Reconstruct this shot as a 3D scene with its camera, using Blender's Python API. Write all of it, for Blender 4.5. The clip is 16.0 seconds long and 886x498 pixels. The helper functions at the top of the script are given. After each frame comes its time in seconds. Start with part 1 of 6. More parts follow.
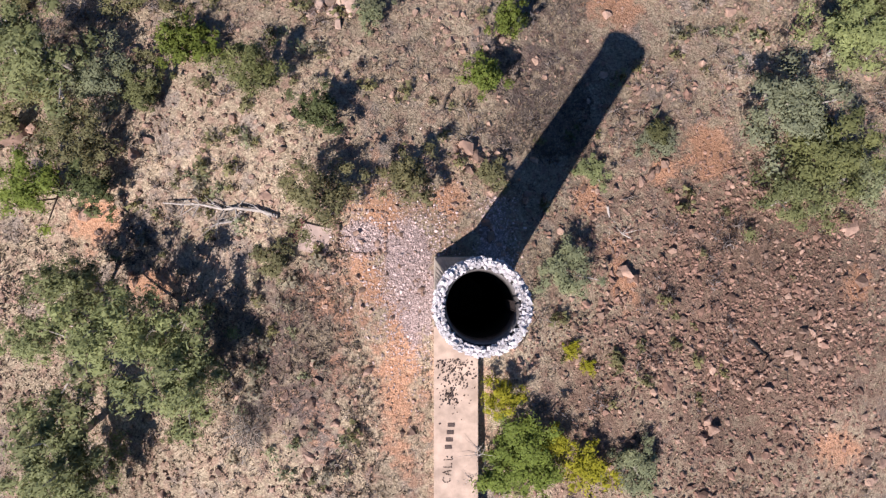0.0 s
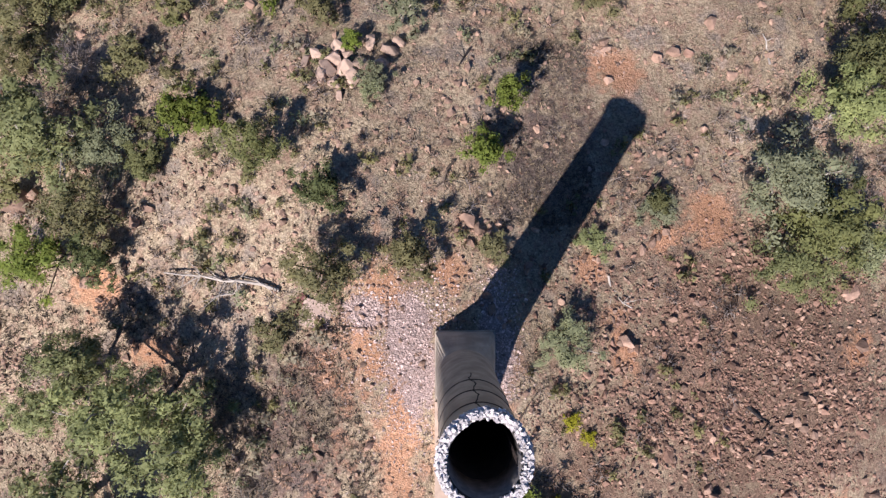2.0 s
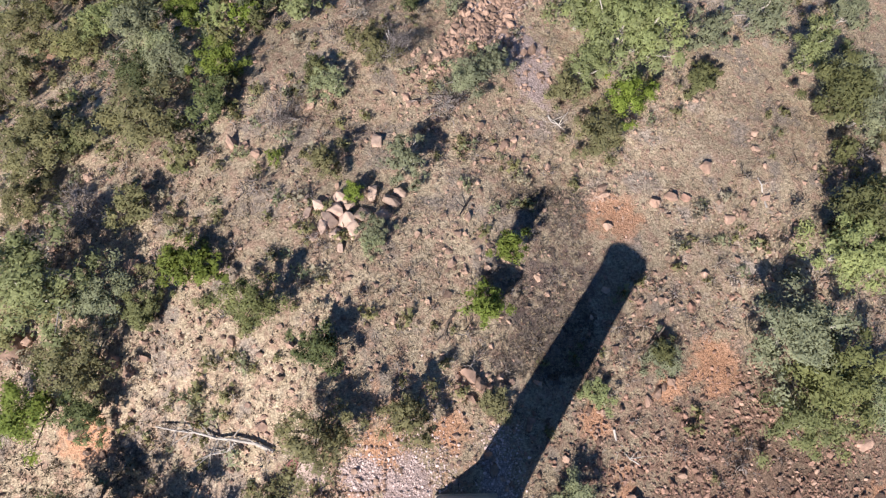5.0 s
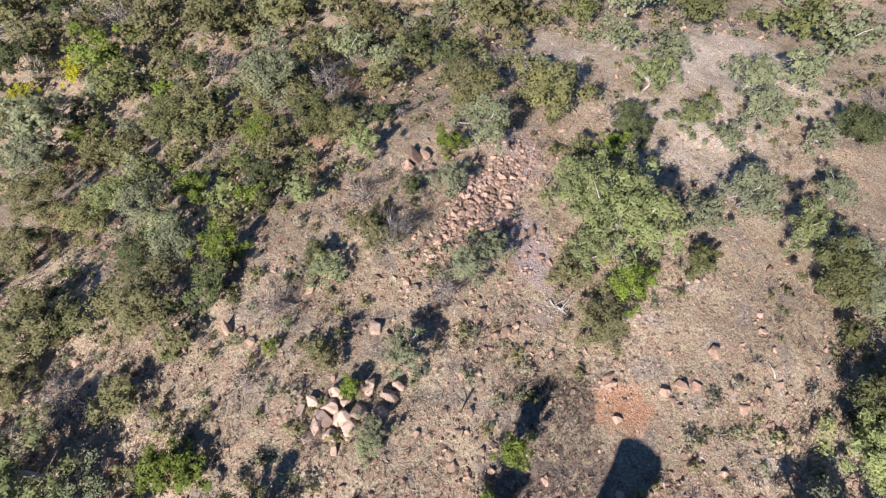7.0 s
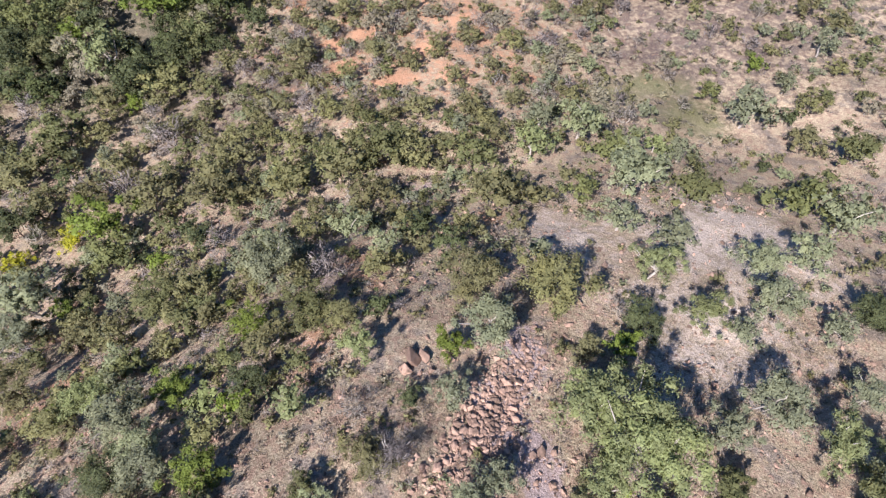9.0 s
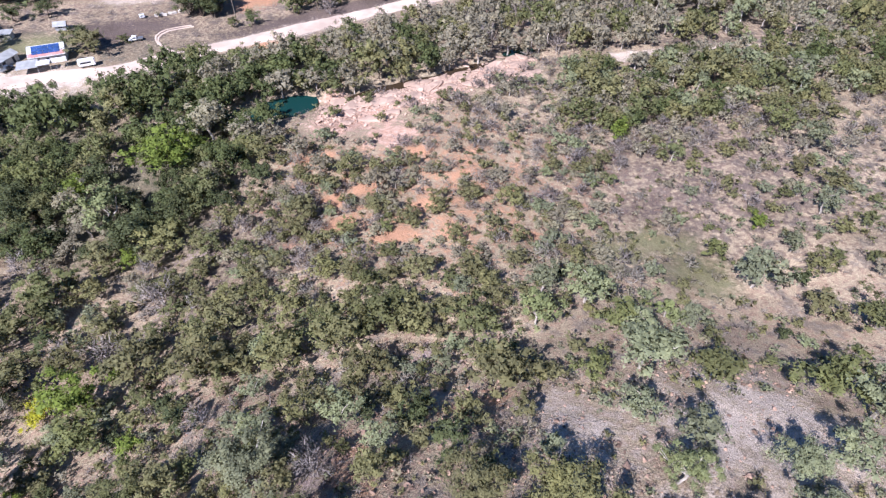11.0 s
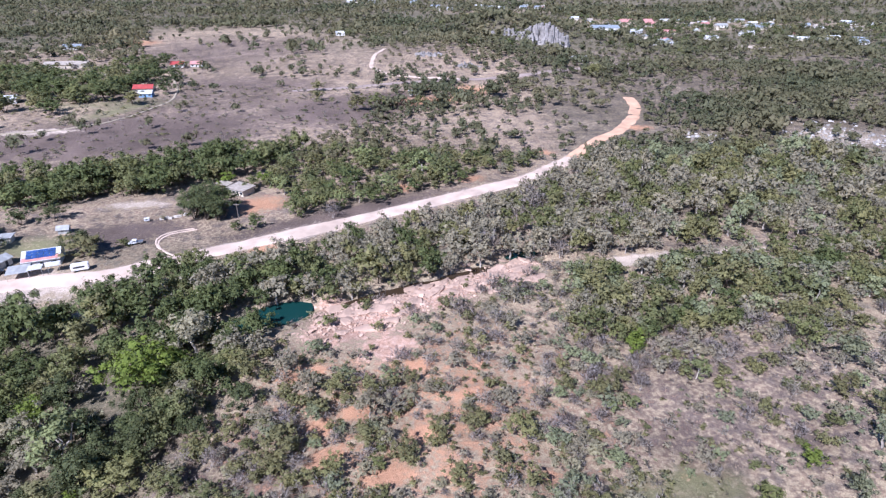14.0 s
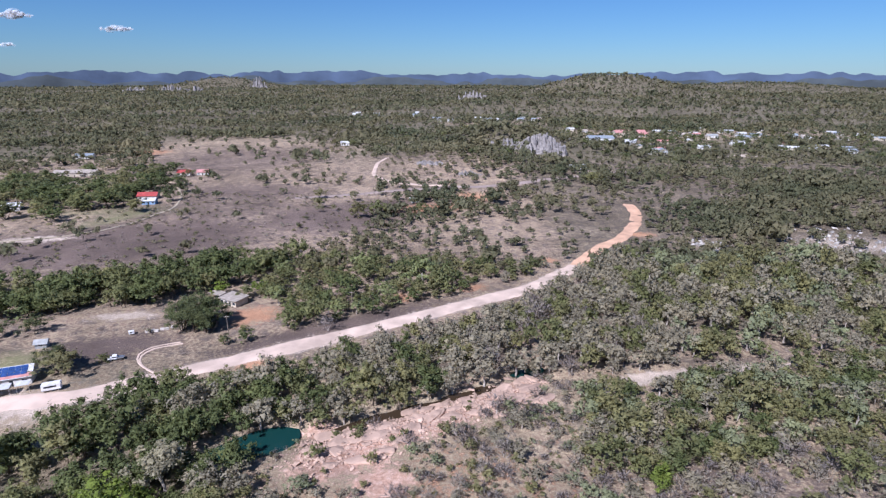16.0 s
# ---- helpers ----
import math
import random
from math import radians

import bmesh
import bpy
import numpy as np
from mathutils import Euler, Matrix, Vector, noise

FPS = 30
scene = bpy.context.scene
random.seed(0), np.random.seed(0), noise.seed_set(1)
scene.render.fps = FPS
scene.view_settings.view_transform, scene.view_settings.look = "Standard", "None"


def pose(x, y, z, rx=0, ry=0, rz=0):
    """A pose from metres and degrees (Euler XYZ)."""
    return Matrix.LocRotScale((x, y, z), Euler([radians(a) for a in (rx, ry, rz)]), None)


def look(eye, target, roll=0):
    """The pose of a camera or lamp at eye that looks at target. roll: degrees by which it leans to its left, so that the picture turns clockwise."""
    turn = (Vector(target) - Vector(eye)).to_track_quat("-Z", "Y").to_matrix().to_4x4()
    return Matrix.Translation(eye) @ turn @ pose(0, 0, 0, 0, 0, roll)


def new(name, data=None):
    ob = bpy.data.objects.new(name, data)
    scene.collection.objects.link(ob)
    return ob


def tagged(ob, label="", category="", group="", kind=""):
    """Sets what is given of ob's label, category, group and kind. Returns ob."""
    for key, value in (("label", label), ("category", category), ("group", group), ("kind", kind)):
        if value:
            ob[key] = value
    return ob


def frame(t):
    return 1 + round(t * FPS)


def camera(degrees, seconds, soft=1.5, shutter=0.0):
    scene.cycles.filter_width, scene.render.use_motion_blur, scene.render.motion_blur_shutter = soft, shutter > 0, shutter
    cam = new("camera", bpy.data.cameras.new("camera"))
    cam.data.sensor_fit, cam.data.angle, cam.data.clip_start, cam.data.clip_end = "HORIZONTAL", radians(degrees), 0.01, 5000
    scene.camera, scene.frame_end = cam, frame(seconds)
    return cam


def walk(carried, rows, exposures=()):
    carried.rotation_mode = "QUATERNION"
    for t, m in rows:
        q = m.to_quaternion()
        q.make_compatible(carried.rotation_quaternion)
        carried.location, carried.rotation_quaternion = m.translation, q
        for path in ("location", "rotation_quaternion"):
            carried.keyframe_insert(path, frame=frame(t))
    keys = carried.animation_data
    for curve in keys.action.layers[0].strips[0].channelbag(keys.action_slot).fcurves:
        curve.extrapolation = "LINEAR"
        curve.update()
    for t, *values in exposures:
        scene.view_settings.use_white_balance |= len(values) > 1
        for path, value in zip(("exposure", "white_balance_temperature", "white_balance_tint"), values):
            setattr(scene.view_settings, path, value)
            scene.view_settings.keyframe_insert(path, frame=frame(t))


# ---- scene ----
cam = camera(75.4, 16.0, soft=1.3)
METRES, EYE, TILT, LEAN, TURN = 70.0, 50.0, -86.3, 0.0, 0.0
ROWS = [
    (0.0, 0.0, 0.0, 0.0, 0.0, 0.0, -0.0),
    (0.5, -0.0002, 0.0004, 0.015, 0.0, -0.03, -0.03),
    (1.0, -0.0005, 0.001, 0.0383, -0.01, -0.11, -0.05),
    (1.5, -0.0006, 0.001, 0.0681, 0.01, -0.21, -0.07),
    (2.0, -0.0015, -0.0, 0.0949, -0.01, -0.25, -0.08),
    (2.5, -0.0016, -0.0011, 0.1178, 0.03, -0.26, -0.09),
    (3.0, -0.0021, -0.0015, 0.1383, 0.03, -0.26, -0.09),
    (3.2, -0.0022, -0.0014, 0.1458, 0.02, -0.26, -0.1),
    (4.2, -0.0026, 0.0008, 0.1805, -0.01, 2.0, -0.17),
    (5.3, -0.003, 0.0031, 0.2185, -0.06, 7.95, -0.24),
    (5.5, -0.0031, 0.0034, 0.2269, -0.07, 9.09, -0.25),
    (6.0, -0.004, 0.0041, 0.25, -0.12, 11.85, -0.27),
    (6.5, -0.0041, 0.0042, 0.2786, -0.11, 14.88, -0.3),
    (7.0, -0.0052, 0.0042, 0.3104, -0.15, 17.65, -0.32),
    (7.5, -0.006, 0.0037, 0.3466, -0.18, 20.6, -0.35),
    (8.0, -0.0063, 0.0037, 0.3843, -0.19, 23.64, -0.38),
    (8.5, -0.0066, 0.0039, 0.4203, -0.21, 26.47, -0.4),
    (9.0, -0.0076, 0.0044, 0.4595, -0.25, 29.48, -0.43),
    (11.5, -0.0068, 0.0122, 0.6487, -0.17, 44.45, -0.57),
    (12.0, -0.0065, 0.0153, 0.6856, -0.15, 47.34, -0.6),
    (12.5, -0.0072, 0.018, 0.7258, -0.15, 50.33, -0.62),
    (13.0, -0.0096, 0.0189, 0.7671, -0.19, 53.29, -0.63),
    (13.5, -0.0096, 0.0228, 0.8039, -0.16, 56.14, -0.65),
    (14.0, -0.0097, 0.0253, 0.8446, -0.13, 59.12, -0.67),
    (14.5, -0.0095, 0.0268, 0.8823, -0.11, 61.94, -0.69),
    (15.0, -0.0096, 0.0292, 0.9229, -0.09, 64.97, -0.71),
    (15.5, -0.0093, 0.0334, 0.9624, -0.09, 67.82, -0.75),
    (16.0, -0.0095, 0.0384, 0.9982, -0.08, 69.21, -0.78),
]
walk(cam, [(t, pose(0, 0, EYE, TILT, LEAN, TURN) @ pose(METRES * x, METRES * y, METRES * z, 90 + pitch, roll, yaw)) for t, x, y, z, yaw, pitch, roll in ROWS],
     exposures=[(0, 0.51, 6250, 19.5), (3, 0.64, 6250, 19), (5.5, 0.82, 6300, 13.5), (7.5, 0.95, 6250, 15), (9, 0.99, 5950, 18), (12.5, 0.89, 5400, 20.5), (14.5, 0.75, 5300, 20.5), (16, 0.52, 5450, 20)])

# ---- world, sun ----
SUN_DIR = Vector((-16.7, -25.0, 31.6)).normalized()      # towards the sun
world = bpy.data.worlds.new("sky")
scene.world = world
world.use_nodes = True
wn = world.node_tree.nodes
sky = wn.new("ShaderNodeTexSky")
sky.sky_type = "NISHITA"
sky.sun_disc = False
sky.sun_elevation = math.asin(SUN_DIR.z)
sky.sun_rotation = math.atan2(SUN_DIR.x, SUN_DIR.y)
sky.air_density, sky.dust_density, sky.ozone_density = 1.0, 0.05, 3.0
tint = wn.new("ShaderNodeMix")
tint.data_type, tint.blend_type = "RGBA", "MULTIPLY"
tint.inputs[0].default_value, tint.inputs[7].default_value = 1.0, (0.67, 1.0, 1.34, 1)
world.node_tree.links.new(sky.outputs[0], tint.inputs[6])
world.node_tree.links.new(tint.outputs[2], wn["Background"].inputs["Color"])
wn["Background"].inputs["Strength"].default_value = 0.042
sun_data = bpy.data.lights.new("sun", "SUN")
sun_data.energy, sun_data.angle, sun_data.color = 5.0, radians(0.53), (1.0, 0.95, 0.88)
sun_lamp = new("sun", sun_data)
sun_lamp.matrix_world = look(SUN_DIR * 300, (0, 0, 0))


# ---- material helpers ----
def material(name):
    m = bpy.data.materials.new(name)
    m.use_nodes = True
    t = m.node_tree
    return m, t, t.nodes["Principled BSDF"]


def node(t, kind, **values):
    n = t.nodes.new(kind)
    for key, v in values.items():
        n.inputs[key.replace("_", " ")].default_value = v
    return n


def noise_node(t, scale, detail=4.0, rough=0.55, vec=None):
    n = node(t, "ShaderNodeTexNoise", Scale=scale, Detail=detail, Roughness=rough)
    t.links.new(vec if vec is not None else t.nodes.new("ShaderNodeTexCoord").outputs["Object"], n.inputs["Vector"])
    return n.outputs["Fac"]


def ramp(t, fac, stops):
    r = t.nodes.new("ShaderNodeValToRGB")
    e = r.color_ramp.elements
    while len(e) < len(stops):
        e.new(0.5)
    for el, (p, c) in zip(e, stops):
        el.position = p
        el.color = (*c, 1) if not isinstance(c, float) else (c, c, c, 1)
    t.links.new(fac, r.inputs[0])
    return r.outputs[0]


def mix(t, fac, a, b, blend="MIX"):
    n = t.nodes.new("ShaderNodeMix")
    n.data_type, n.blend_type = "RGBA", blend
    for sock, v in ((n.inputs[0], fac), (n.inputs[6], a), (n.inputs[7], b)):
        if isinstance(v, (int, float)):
            sock.default_value = v
        elif isinstance(v, tuple):
            sock.default_value = (*v, 1)
        else:
            t.links.new(v, sock)
    return n.outputs[2]


def sums(t, op, a, b):
    n = t.nodes.new("ShaderNodeMath")
    n.operation = op
    for sock, v in zip(n.inputs, (a, b)):
        if isinstance(v, (int, float)):
            sock.default_value = v
        else:
            t.links.new(v, sock)
    return n.outputs[0]


def bump(t, bsdf, h, strength, dist):
    b = node(t, "ShaderNodeBump", Strength=strength, Distance=dist)
    t.links.new(h, b.inputs["Height"])
    t.links.new(b.outputs[0], bsdf.inputs["Normal"])


def surface(name, base, spread=0.25, scale=3.0, rough=0.9, relief=0.02, metal=0.0, fine=12.0, by_object=0.0, island=0.0, spec=0.3):
    """A plain matter with two scales of mottling and relief."""
    m, t, b = material(name)
    big, small = noise_node(t, scale), noise_node(t, scale * fine, 3)
    dark = tuple(c * (1 - spread) for c in base)
    light = tuple(min(1, c * (1 + spread)) for c in base)
    col = mix(t, sums(t, "ADD", sums(t, "MULTIPLY", big, 0.6), sums(t, "MULTIPLY", small, 0.4)), dark, light)
    col = mix(t, 1.0, col, ramp(t, big, [(0.35, 0.8), (0.65, 1.15)]), "MULTIPLY")
    if by_object:
        col = mix(t, by_object, col, ramp(t, t.nodes.new("ShaderNodeObjectInfo").outputs["Random"], [(0, 0.45), (1, 1.5)]), "MULTIPLY")
    if island:
        col = mix(t, island, col, ramp(t, t.nodes.new("ShaderNodeNewGeometry").outputs["Random Per Island"], [(0, 0.4), (1, 1.5)]), "MULTIPLY")
    t.links.new(col, b.inputs["Base Color"])
    b.inputs["Roughness"].default_value, b.inputs["Metallic"].default_value = rough, metal
    b.inputs["Specular IOR Level"].default_value = spec
    if relief:
        bump(t, b, small, 0.6, relief)
    return m


def airy(t, shader, share):
    """A leaf face stands for a spray of small leaves: a share of it is gaps."""
    gap = t.nodes.new("ShaderNodeMixShader")
    gap.inputs[0].default_value = share
    t.links.new(shader, gap.inputs[1])
    t.links.new(t.nodes.new("ShaderNodeBsdfTransparent").outputs[0], gap.inputs[2])
    t.links.new(gap.outputs[0], t.nodes["Material Output"].inputs["Surface"])


def leafage(name, dark, light, glow=0.3):
    """Leaves: colour by tree, by leaf and in patches; a share of the light passes through."""
    m, t, b = material(name)
    dark, light = tuple(0.66 * d + 0.4 * p for d, p in zip(dark, light)), tuple(1.15 * p for p in light)
    isl = t.nodes.new("ShaderNodeNewGeometry").outputs["Random Per Island"]
    obj = t.nodes.new("ShaderNodeObjectInfo").outputs["Random"]
    f = sums(t, "ADD", sums(t, "MULTIPLY", isl, 0.38), sums(t, "MULTIPLY", noise_node(t, 0.7, 3), 0.62))
    col = ramp(t, f, [(0.15, dark), (0.8, light)])
    col = mix(t, 0.42, col, ramp(t, noise_node(t, 0.16, 2, 0.6), [(0.38, (0.6, 0.6, 0.62)), (0.5, (1, 1, 1)), (0.62, (1.4, 1.32, 1.15))]), "MULTIPLY")
    col = mix(t, 0.55, col, ramp(t, obj, [(0, (0.7, 0.66, 0.6)), (0.5, (1, 1, 1)), (1, (1.25, 1.3, 1.0))]), "MULTIPLY")
    t.links.new(col, b.inputs["Base Color"])
    b.inputs["Roughness"].default_value = 0.65
    b.inputs["Specular IOR Level"].default_value = 0.2
    tr = t.nodes.new("ShaderNodeBsdfTranslucent")
    t.links.new(col, tr.inputs["Color"])
    ms = t.nodes.new("ShaderNodeMixShader")
    ms.inputs[0].default_value = glow
    t.links.new(b.outputs[0], ms.inputs[1])
    t.links.new(tr.outputs[0], ms.inputs[2])
    airy(t, ms.outputs[0], 0.25)
    return m


LEAF = {
    "bright": leafage("bright_green_leaves", (0.08, 0.115, 0.02), (0.215, 0.265, 0.055)),
    "green": leafage("green_leaves", (0.075, 0.085, 0.034), (0.2, 0.205, 0.09)),
    "dark": leafage("dark_green_leaves", (0.048, 0.06, 0.027), (0.13, 0.147, 0.067)),
    "olive": leafage("olive_leaves", (0.098, 0.095, 0.042), (0.25, 0.235, 0.115)),
    "pale": leafage("pale_green_leaves", (0.12, 0.142, 0.055), (0.29, 0.315, 0.145)),
    "grey": leafage("silver_green_leaves", (0.11, 0.12, 0.068), (0.285, 0.3, 0.185)),
    "yellow": leafage("yellow_green_leaves", (0.15, 0.155, 0.016), (0.40, 0.37, 0.03)),
    "dead": leafage("dry_twigs", (0.154, 0.133, 0.119), (0.378, 0.329, 0.308), 0.05),
    "ghost": leafage("dusty_grey_leaves", (0.14, 0.126, 0.084), (0.37, 0.33, 0.235)),
}
BARK = surface("grey_brown_bark", (0.12, 0.09, 0.07), 0.35, 2.0, 0.9, 0.02)
PALE_BARK = surface("pale_bark", (0.42, 0.37, 0.32), 0.3, 1.5, 0.85, 0.015)
CHAR = surface("charred_wood", (0.03, 0.025, 0.024), 0.4, 3.0, 0.9, 0.02)
ROCK = surface("red_brown_stone", (0.32, 0.208, 0.152), 0.35, 1.2, 0.88, 0.06, by_object=0.6)
RED_RUBBLE = surface("rust_red_stone", (0.25, 0.15, 0.108), 0.4, 2.5, 0.9, 0.03, island=0.9)
RUBBLE = surface("broken_stone", (0.31, 0.205, 0.15), 0.35, 2.5, 0.9, 0.03, island=0.9)
SCREE = surface("pale_pink_chippings", (0.50, 0.385, 0.345), 0.35, 2.5, 0.9, 0.03, island=0.9)
GRANITE = surface("pink_granite", (0.45, 0.315, 0.24), 0.45, 0.35, 0.85, 0.08, island=0.35)
LIMESTONE = surface("grey_limestone", (0.27, 0.245, 0.23), 0.55, 0.25, 0.9, 0.2)
STRAW = surface("dry_grass", (0.29, 0.225, 0.145), 0.4, 0.25, 0.95, 0.0, island=0.8)
RENDERED = surface("weathered_cement_render", (0.40, 0.345, 0.28), 0.22, 0.7, 0.9, 0.015)
SLAB = surface("sandy_cement_slab", (0.50, 0.37, 0.28), 0.16, 0.8, 0.9, 0.01)
WHITE_BRICK = surface("limewashed_brick", (0.58, 0.54, 0.53), 0.45, 4.5, 0.9, 0.04, by_object=0.6, island=0.5)
# one near-black tone for the chimney's inner lining and its crack
NEAR_BLACK = surface("near_black_brick", (0.035, 0.032, 0.03), 0.4, 2.0, 0.95, 0.03)
IRON = surface("rusted_iron", (0.06, 0.045, 0.04), 0.4, 4.0, 0.75, 0.01, metal=0.3)
DARK_STONE = surface("dark_slag_stones", (0.085, 0.06, 0.05), 0.4, 6.0, 0.85, 0.01, island=0.6)
RED_PLATE = surface("rusty_red_sheet", (0.22, 0.09, 0.08), 0.35, 2.0, 0.8, 0.01)
ROAD = surface("pale_gravel_road", (0.56, 0.43, 0.345), 0.2, 0.10, 0.95, 0.02, fine=25)
CLAY = surface("orange_clay_track", (0.58, 0.36, 0.235), 0.2, 0.10, 0.95, 0.02, fine=25)
BITUMEN = surface("grey_sealed_road", (0.30, 0.235, 0.205), 0.15, 0.1, 0.9, 0.0)


# ---- terrain ----
def near_line(x, y, pts):
    """The distance of plan points from a polyline."""
    best = np.full(np.shape(x), 1e9)
    for (ax, ay), (bx, by) in zip(pts[:-1], pts[1:]):
        dx, dy = bx - ax, by - ay
        f = np.clip(((x - ax) * dx + (y - ay) * dy) / (dx * dx + dy * dy), 0, 1)
        best = np.minimum(best, np.hypot(x - ax - f * dx, y - ay - f * dy))
    return best


def blob(x, y, cx, cy, rx, ry, turn=0.0):
    """1 inside an ellipse, falling to 0 at 1.6 of its size."""
    c, s = math.cos(radians(turn)), math.sin(radians(turn))
    u, v = (x - cx) * c + (y - cy) * s, -(x - cx) * s + (y - cy) * c
    return np.clip((1.6 - np.hypot(u / rx, v / ry)) / 1.2, 0, 1)


def hump(x, y, a, cx, cy, sx, sy, th=0.0):
    c, s = math.cos(th), math.sin(th)
    u, v = (x - cx) * c + (y - cy) * s, -(x - cx) * s + (y - cy) * c
    return a * np.exp(-(u / sx) ** 2 / 2 - (v / sy) ** 2 / 2)


def ripple(x, y, size):
    """Smooth irregular waves between about -1 and 1."""
    x, y = x / size, y / size
    return (np.sin(1.9 * x + 1.3 * np.sin(1.1 * y + 0.4)) + np.sin(-1.2 * x + 1.7 * y + 1.1 * np.sin(0.9 * x)) + np.sin(0.7 * x + 2.3 * y + 2.0)) / 3


CREEK = [(-140, 176), (-95, 186), (-62, 195), (-45, 200), (-30, 206), (-16, 213), (0, 221), (18, 231), (28, 237), (46, 228), (63, 233), (93, 240), (130, 247), (200, 256)]
ROAD_LINE = [(-240, 186), (-175, 203), (-131, 215), (-112, 219), (-94, 230), (-71, 244), (-45, 259), (-22, 274), (5, 292), (36, 312), (63, 345)]
CLAY_LINE = [(63, 345), (83, 377), (101, 396), (118, 428), (129, 460), (130, 484)]
TOWN_ROAD = [(-120, 500), (-60, 520), (-7, 538), (24, 540), (59, 555), (103, 581), (138, 602), (170, 622), (215, 655)]
HILL_TRACK = [(15, 540), (-7, 543), (-30, 546), (-52, 556), (-70, 579), (-71, 619), (-64, 645)]
GRAVEL = [(46, 227), (58, 231), (70, 235), (84, 238.5), (103, 241.5), (128, 246)]
LOOP = [(-92, 231), (-101, 237), (-108, 242), (-109, 249), (-103, 255), (-97, 256)]


def height(x, y):
    """The ground's height; takes numbers or arrays."""
    x, y = np.asarray(x, float), np.asarray(y, float)
    z = -41.0 + hump(x, y, 37.2, 7.74, -18.91, 101.67, 52.41, 0.91) + hump(x, y, 22.1, -78.01, 10.81, 76.39, 29.31, 0.61) + hump(x, y, 4.36, -8.51, 15.74, 11.28, 36.61, -0.04)
    # the slope falls away faster to the east, below the spur and on the western side
    z += hump(x, y, -8.6, 61, 115, 21, 27, 0.3) + hump(x, y, -3.6, 0, 98, 17, 11) + hump(x, y, -3.4, -60, 68, 17, 19) + hump(x, y, -6.0, -82, 138, 24, 24) + hump(x, y, -1.8, -7, 35, 5, 6) + hump(x, y, -2.2, 44, 60, 12, 12)
    far = np.clip((y - 450) / 900, 0, 1)
    z += far * (6 * ripple(x, y, 210) + 4)
    for a, cx, cy, sx, sy in ((80, 520, 2050, 190, 170), (22, 330, 1650, 190, 120), (8, -330, 2700, 520, 300), (62, -1330, 3550, 200, 150),
                              (22, 900, 1800, 240, 180), (14, 150, 2900, 700, 220), (40, 1500, 3000, 420, 260), (26, 60, 800, 70, 60), (13, -10, 650, 90, 55)):
        z += hump(x, y, a, cx, cy, sx, sy)
    z += 0.16 * ripple(x, y, 2.3) + 0.25 * ripple(x + 40, y, 7.0)
    z += np.clip((np.abs(x) + y - 100) / 300, 0, 1) * 0.5 * ripple(x, y, 24)
    # the creek's channel, its pools and the flat about the chimney
    d = np.abs(near_line(x, y, CREEK) + 1.1 * ripple(x, y, 3.1) - 0.4)
    z = z + (-42.4 - z) * np.exp(-(d / 3.2) ** 2) * np.where(x < 34, 1, 0.35)
    z = z + (-44.0 - z) * blob(x, y, -51, 199, 9.0, 5.0, 35) + (-43.6 - z) * blob(x, y, 25, 238, 7, 2.4, 20)
    flat = np.exp(-(np.hypot((x - 1.5) / 7, (y + 4) / 10)) ** 4)
    return z * (1 - flat) + flat * (-0.0 + np.minimum(0, (y + 4) * 0.06))


def ground_z(x, y):
    return float(height(x, y))


def fast_mesh(name, verts, faces, smooth=False, normals=None):
    """A mesh of faces that all have the same number of corners."""
    verts, faces = np.asarray(verts, np.float32), np.asarray(faces, np.int32)
    me = bpy.data.meshes.new(name)
    me.vertices.add(len(verts))
    me.vertices.foreach_set("co", verts.ravel())
    k = faces.shape[1]
    me.loops.add(faces.size)
    me.loops.foreach_set("vertex_index", faces.ravel())
    me.polygons.add(len(faces))
    me.polygons.foreach_set("loop_start", np.arange(0, faces.size, k, dtype=np.int32))
    me.polygons.foreach_set("use_smooth", np.full(len(faces), smooth or normals is not None))
    me.update(calc_edges=True)
    if normals is not None:
        me.normals_split_custom_set_from_vertices(normals)
    return me


def part(name, bm, mat, parent=None, label=""):
    """Links a bmesh or mesh as one object under a thing or a part."""
    me = bm
    if isinstance(bm, bmesh.types.BMesh):
        me = bpy.data.meshes.new(name)
        bm.to_mesh(me)
        bm.free()
    if mat and not me.materials:
        me.materials.append(mat)
    ob = new(name, me)
    ob.parent = parent
    if label:
        tagged(ob, label)
    return ob


def thing(name, m, label, category, group=""):
    e = new(name)
    e.empty_display_size = 0.3
    e.matrix_world = m
    return tagged(e, label, category, group)


def steps(a, b, first, grow, most=1e9):
    out, d = [a], first
    while out[-1] < b:
        out.append(out[-1] + d)
        d = min(d * grow, most)
    return out


side = steps(0, 46, 0.7, 1.0) + steps(47, 4700, 0.75, 1.05)
xs = np.array([-v for v in side[:0:-1]] + side)
ys = np.array([-v for v in steps(46, 4700, 0.8, 1.09)[::-1]] + steps(-45, 68, 0.7, 1.0) + steps(69, 250, 0.8, 1.008, 2.0) + steps(253, 4900, 2.2, 1.042))
GX, GY = np.meshgrid(xs, ys)
GZ = height(GX, GY)
cols, rows_n = len(xs), len(ys)
grid = np.arange(cols * rows_n).reshape(rows_n, cols)
quads = np.stack([grid[:-1, :-1], grid[:-1, 1:], grid[1:, 1:], grid[1:, :-1]], -1).reshape(-1, 4)
ground_mesh = fast_mesh("ground", np.stack([GX, GY, GZ], -1).reshape(-1, 3), quads, True)


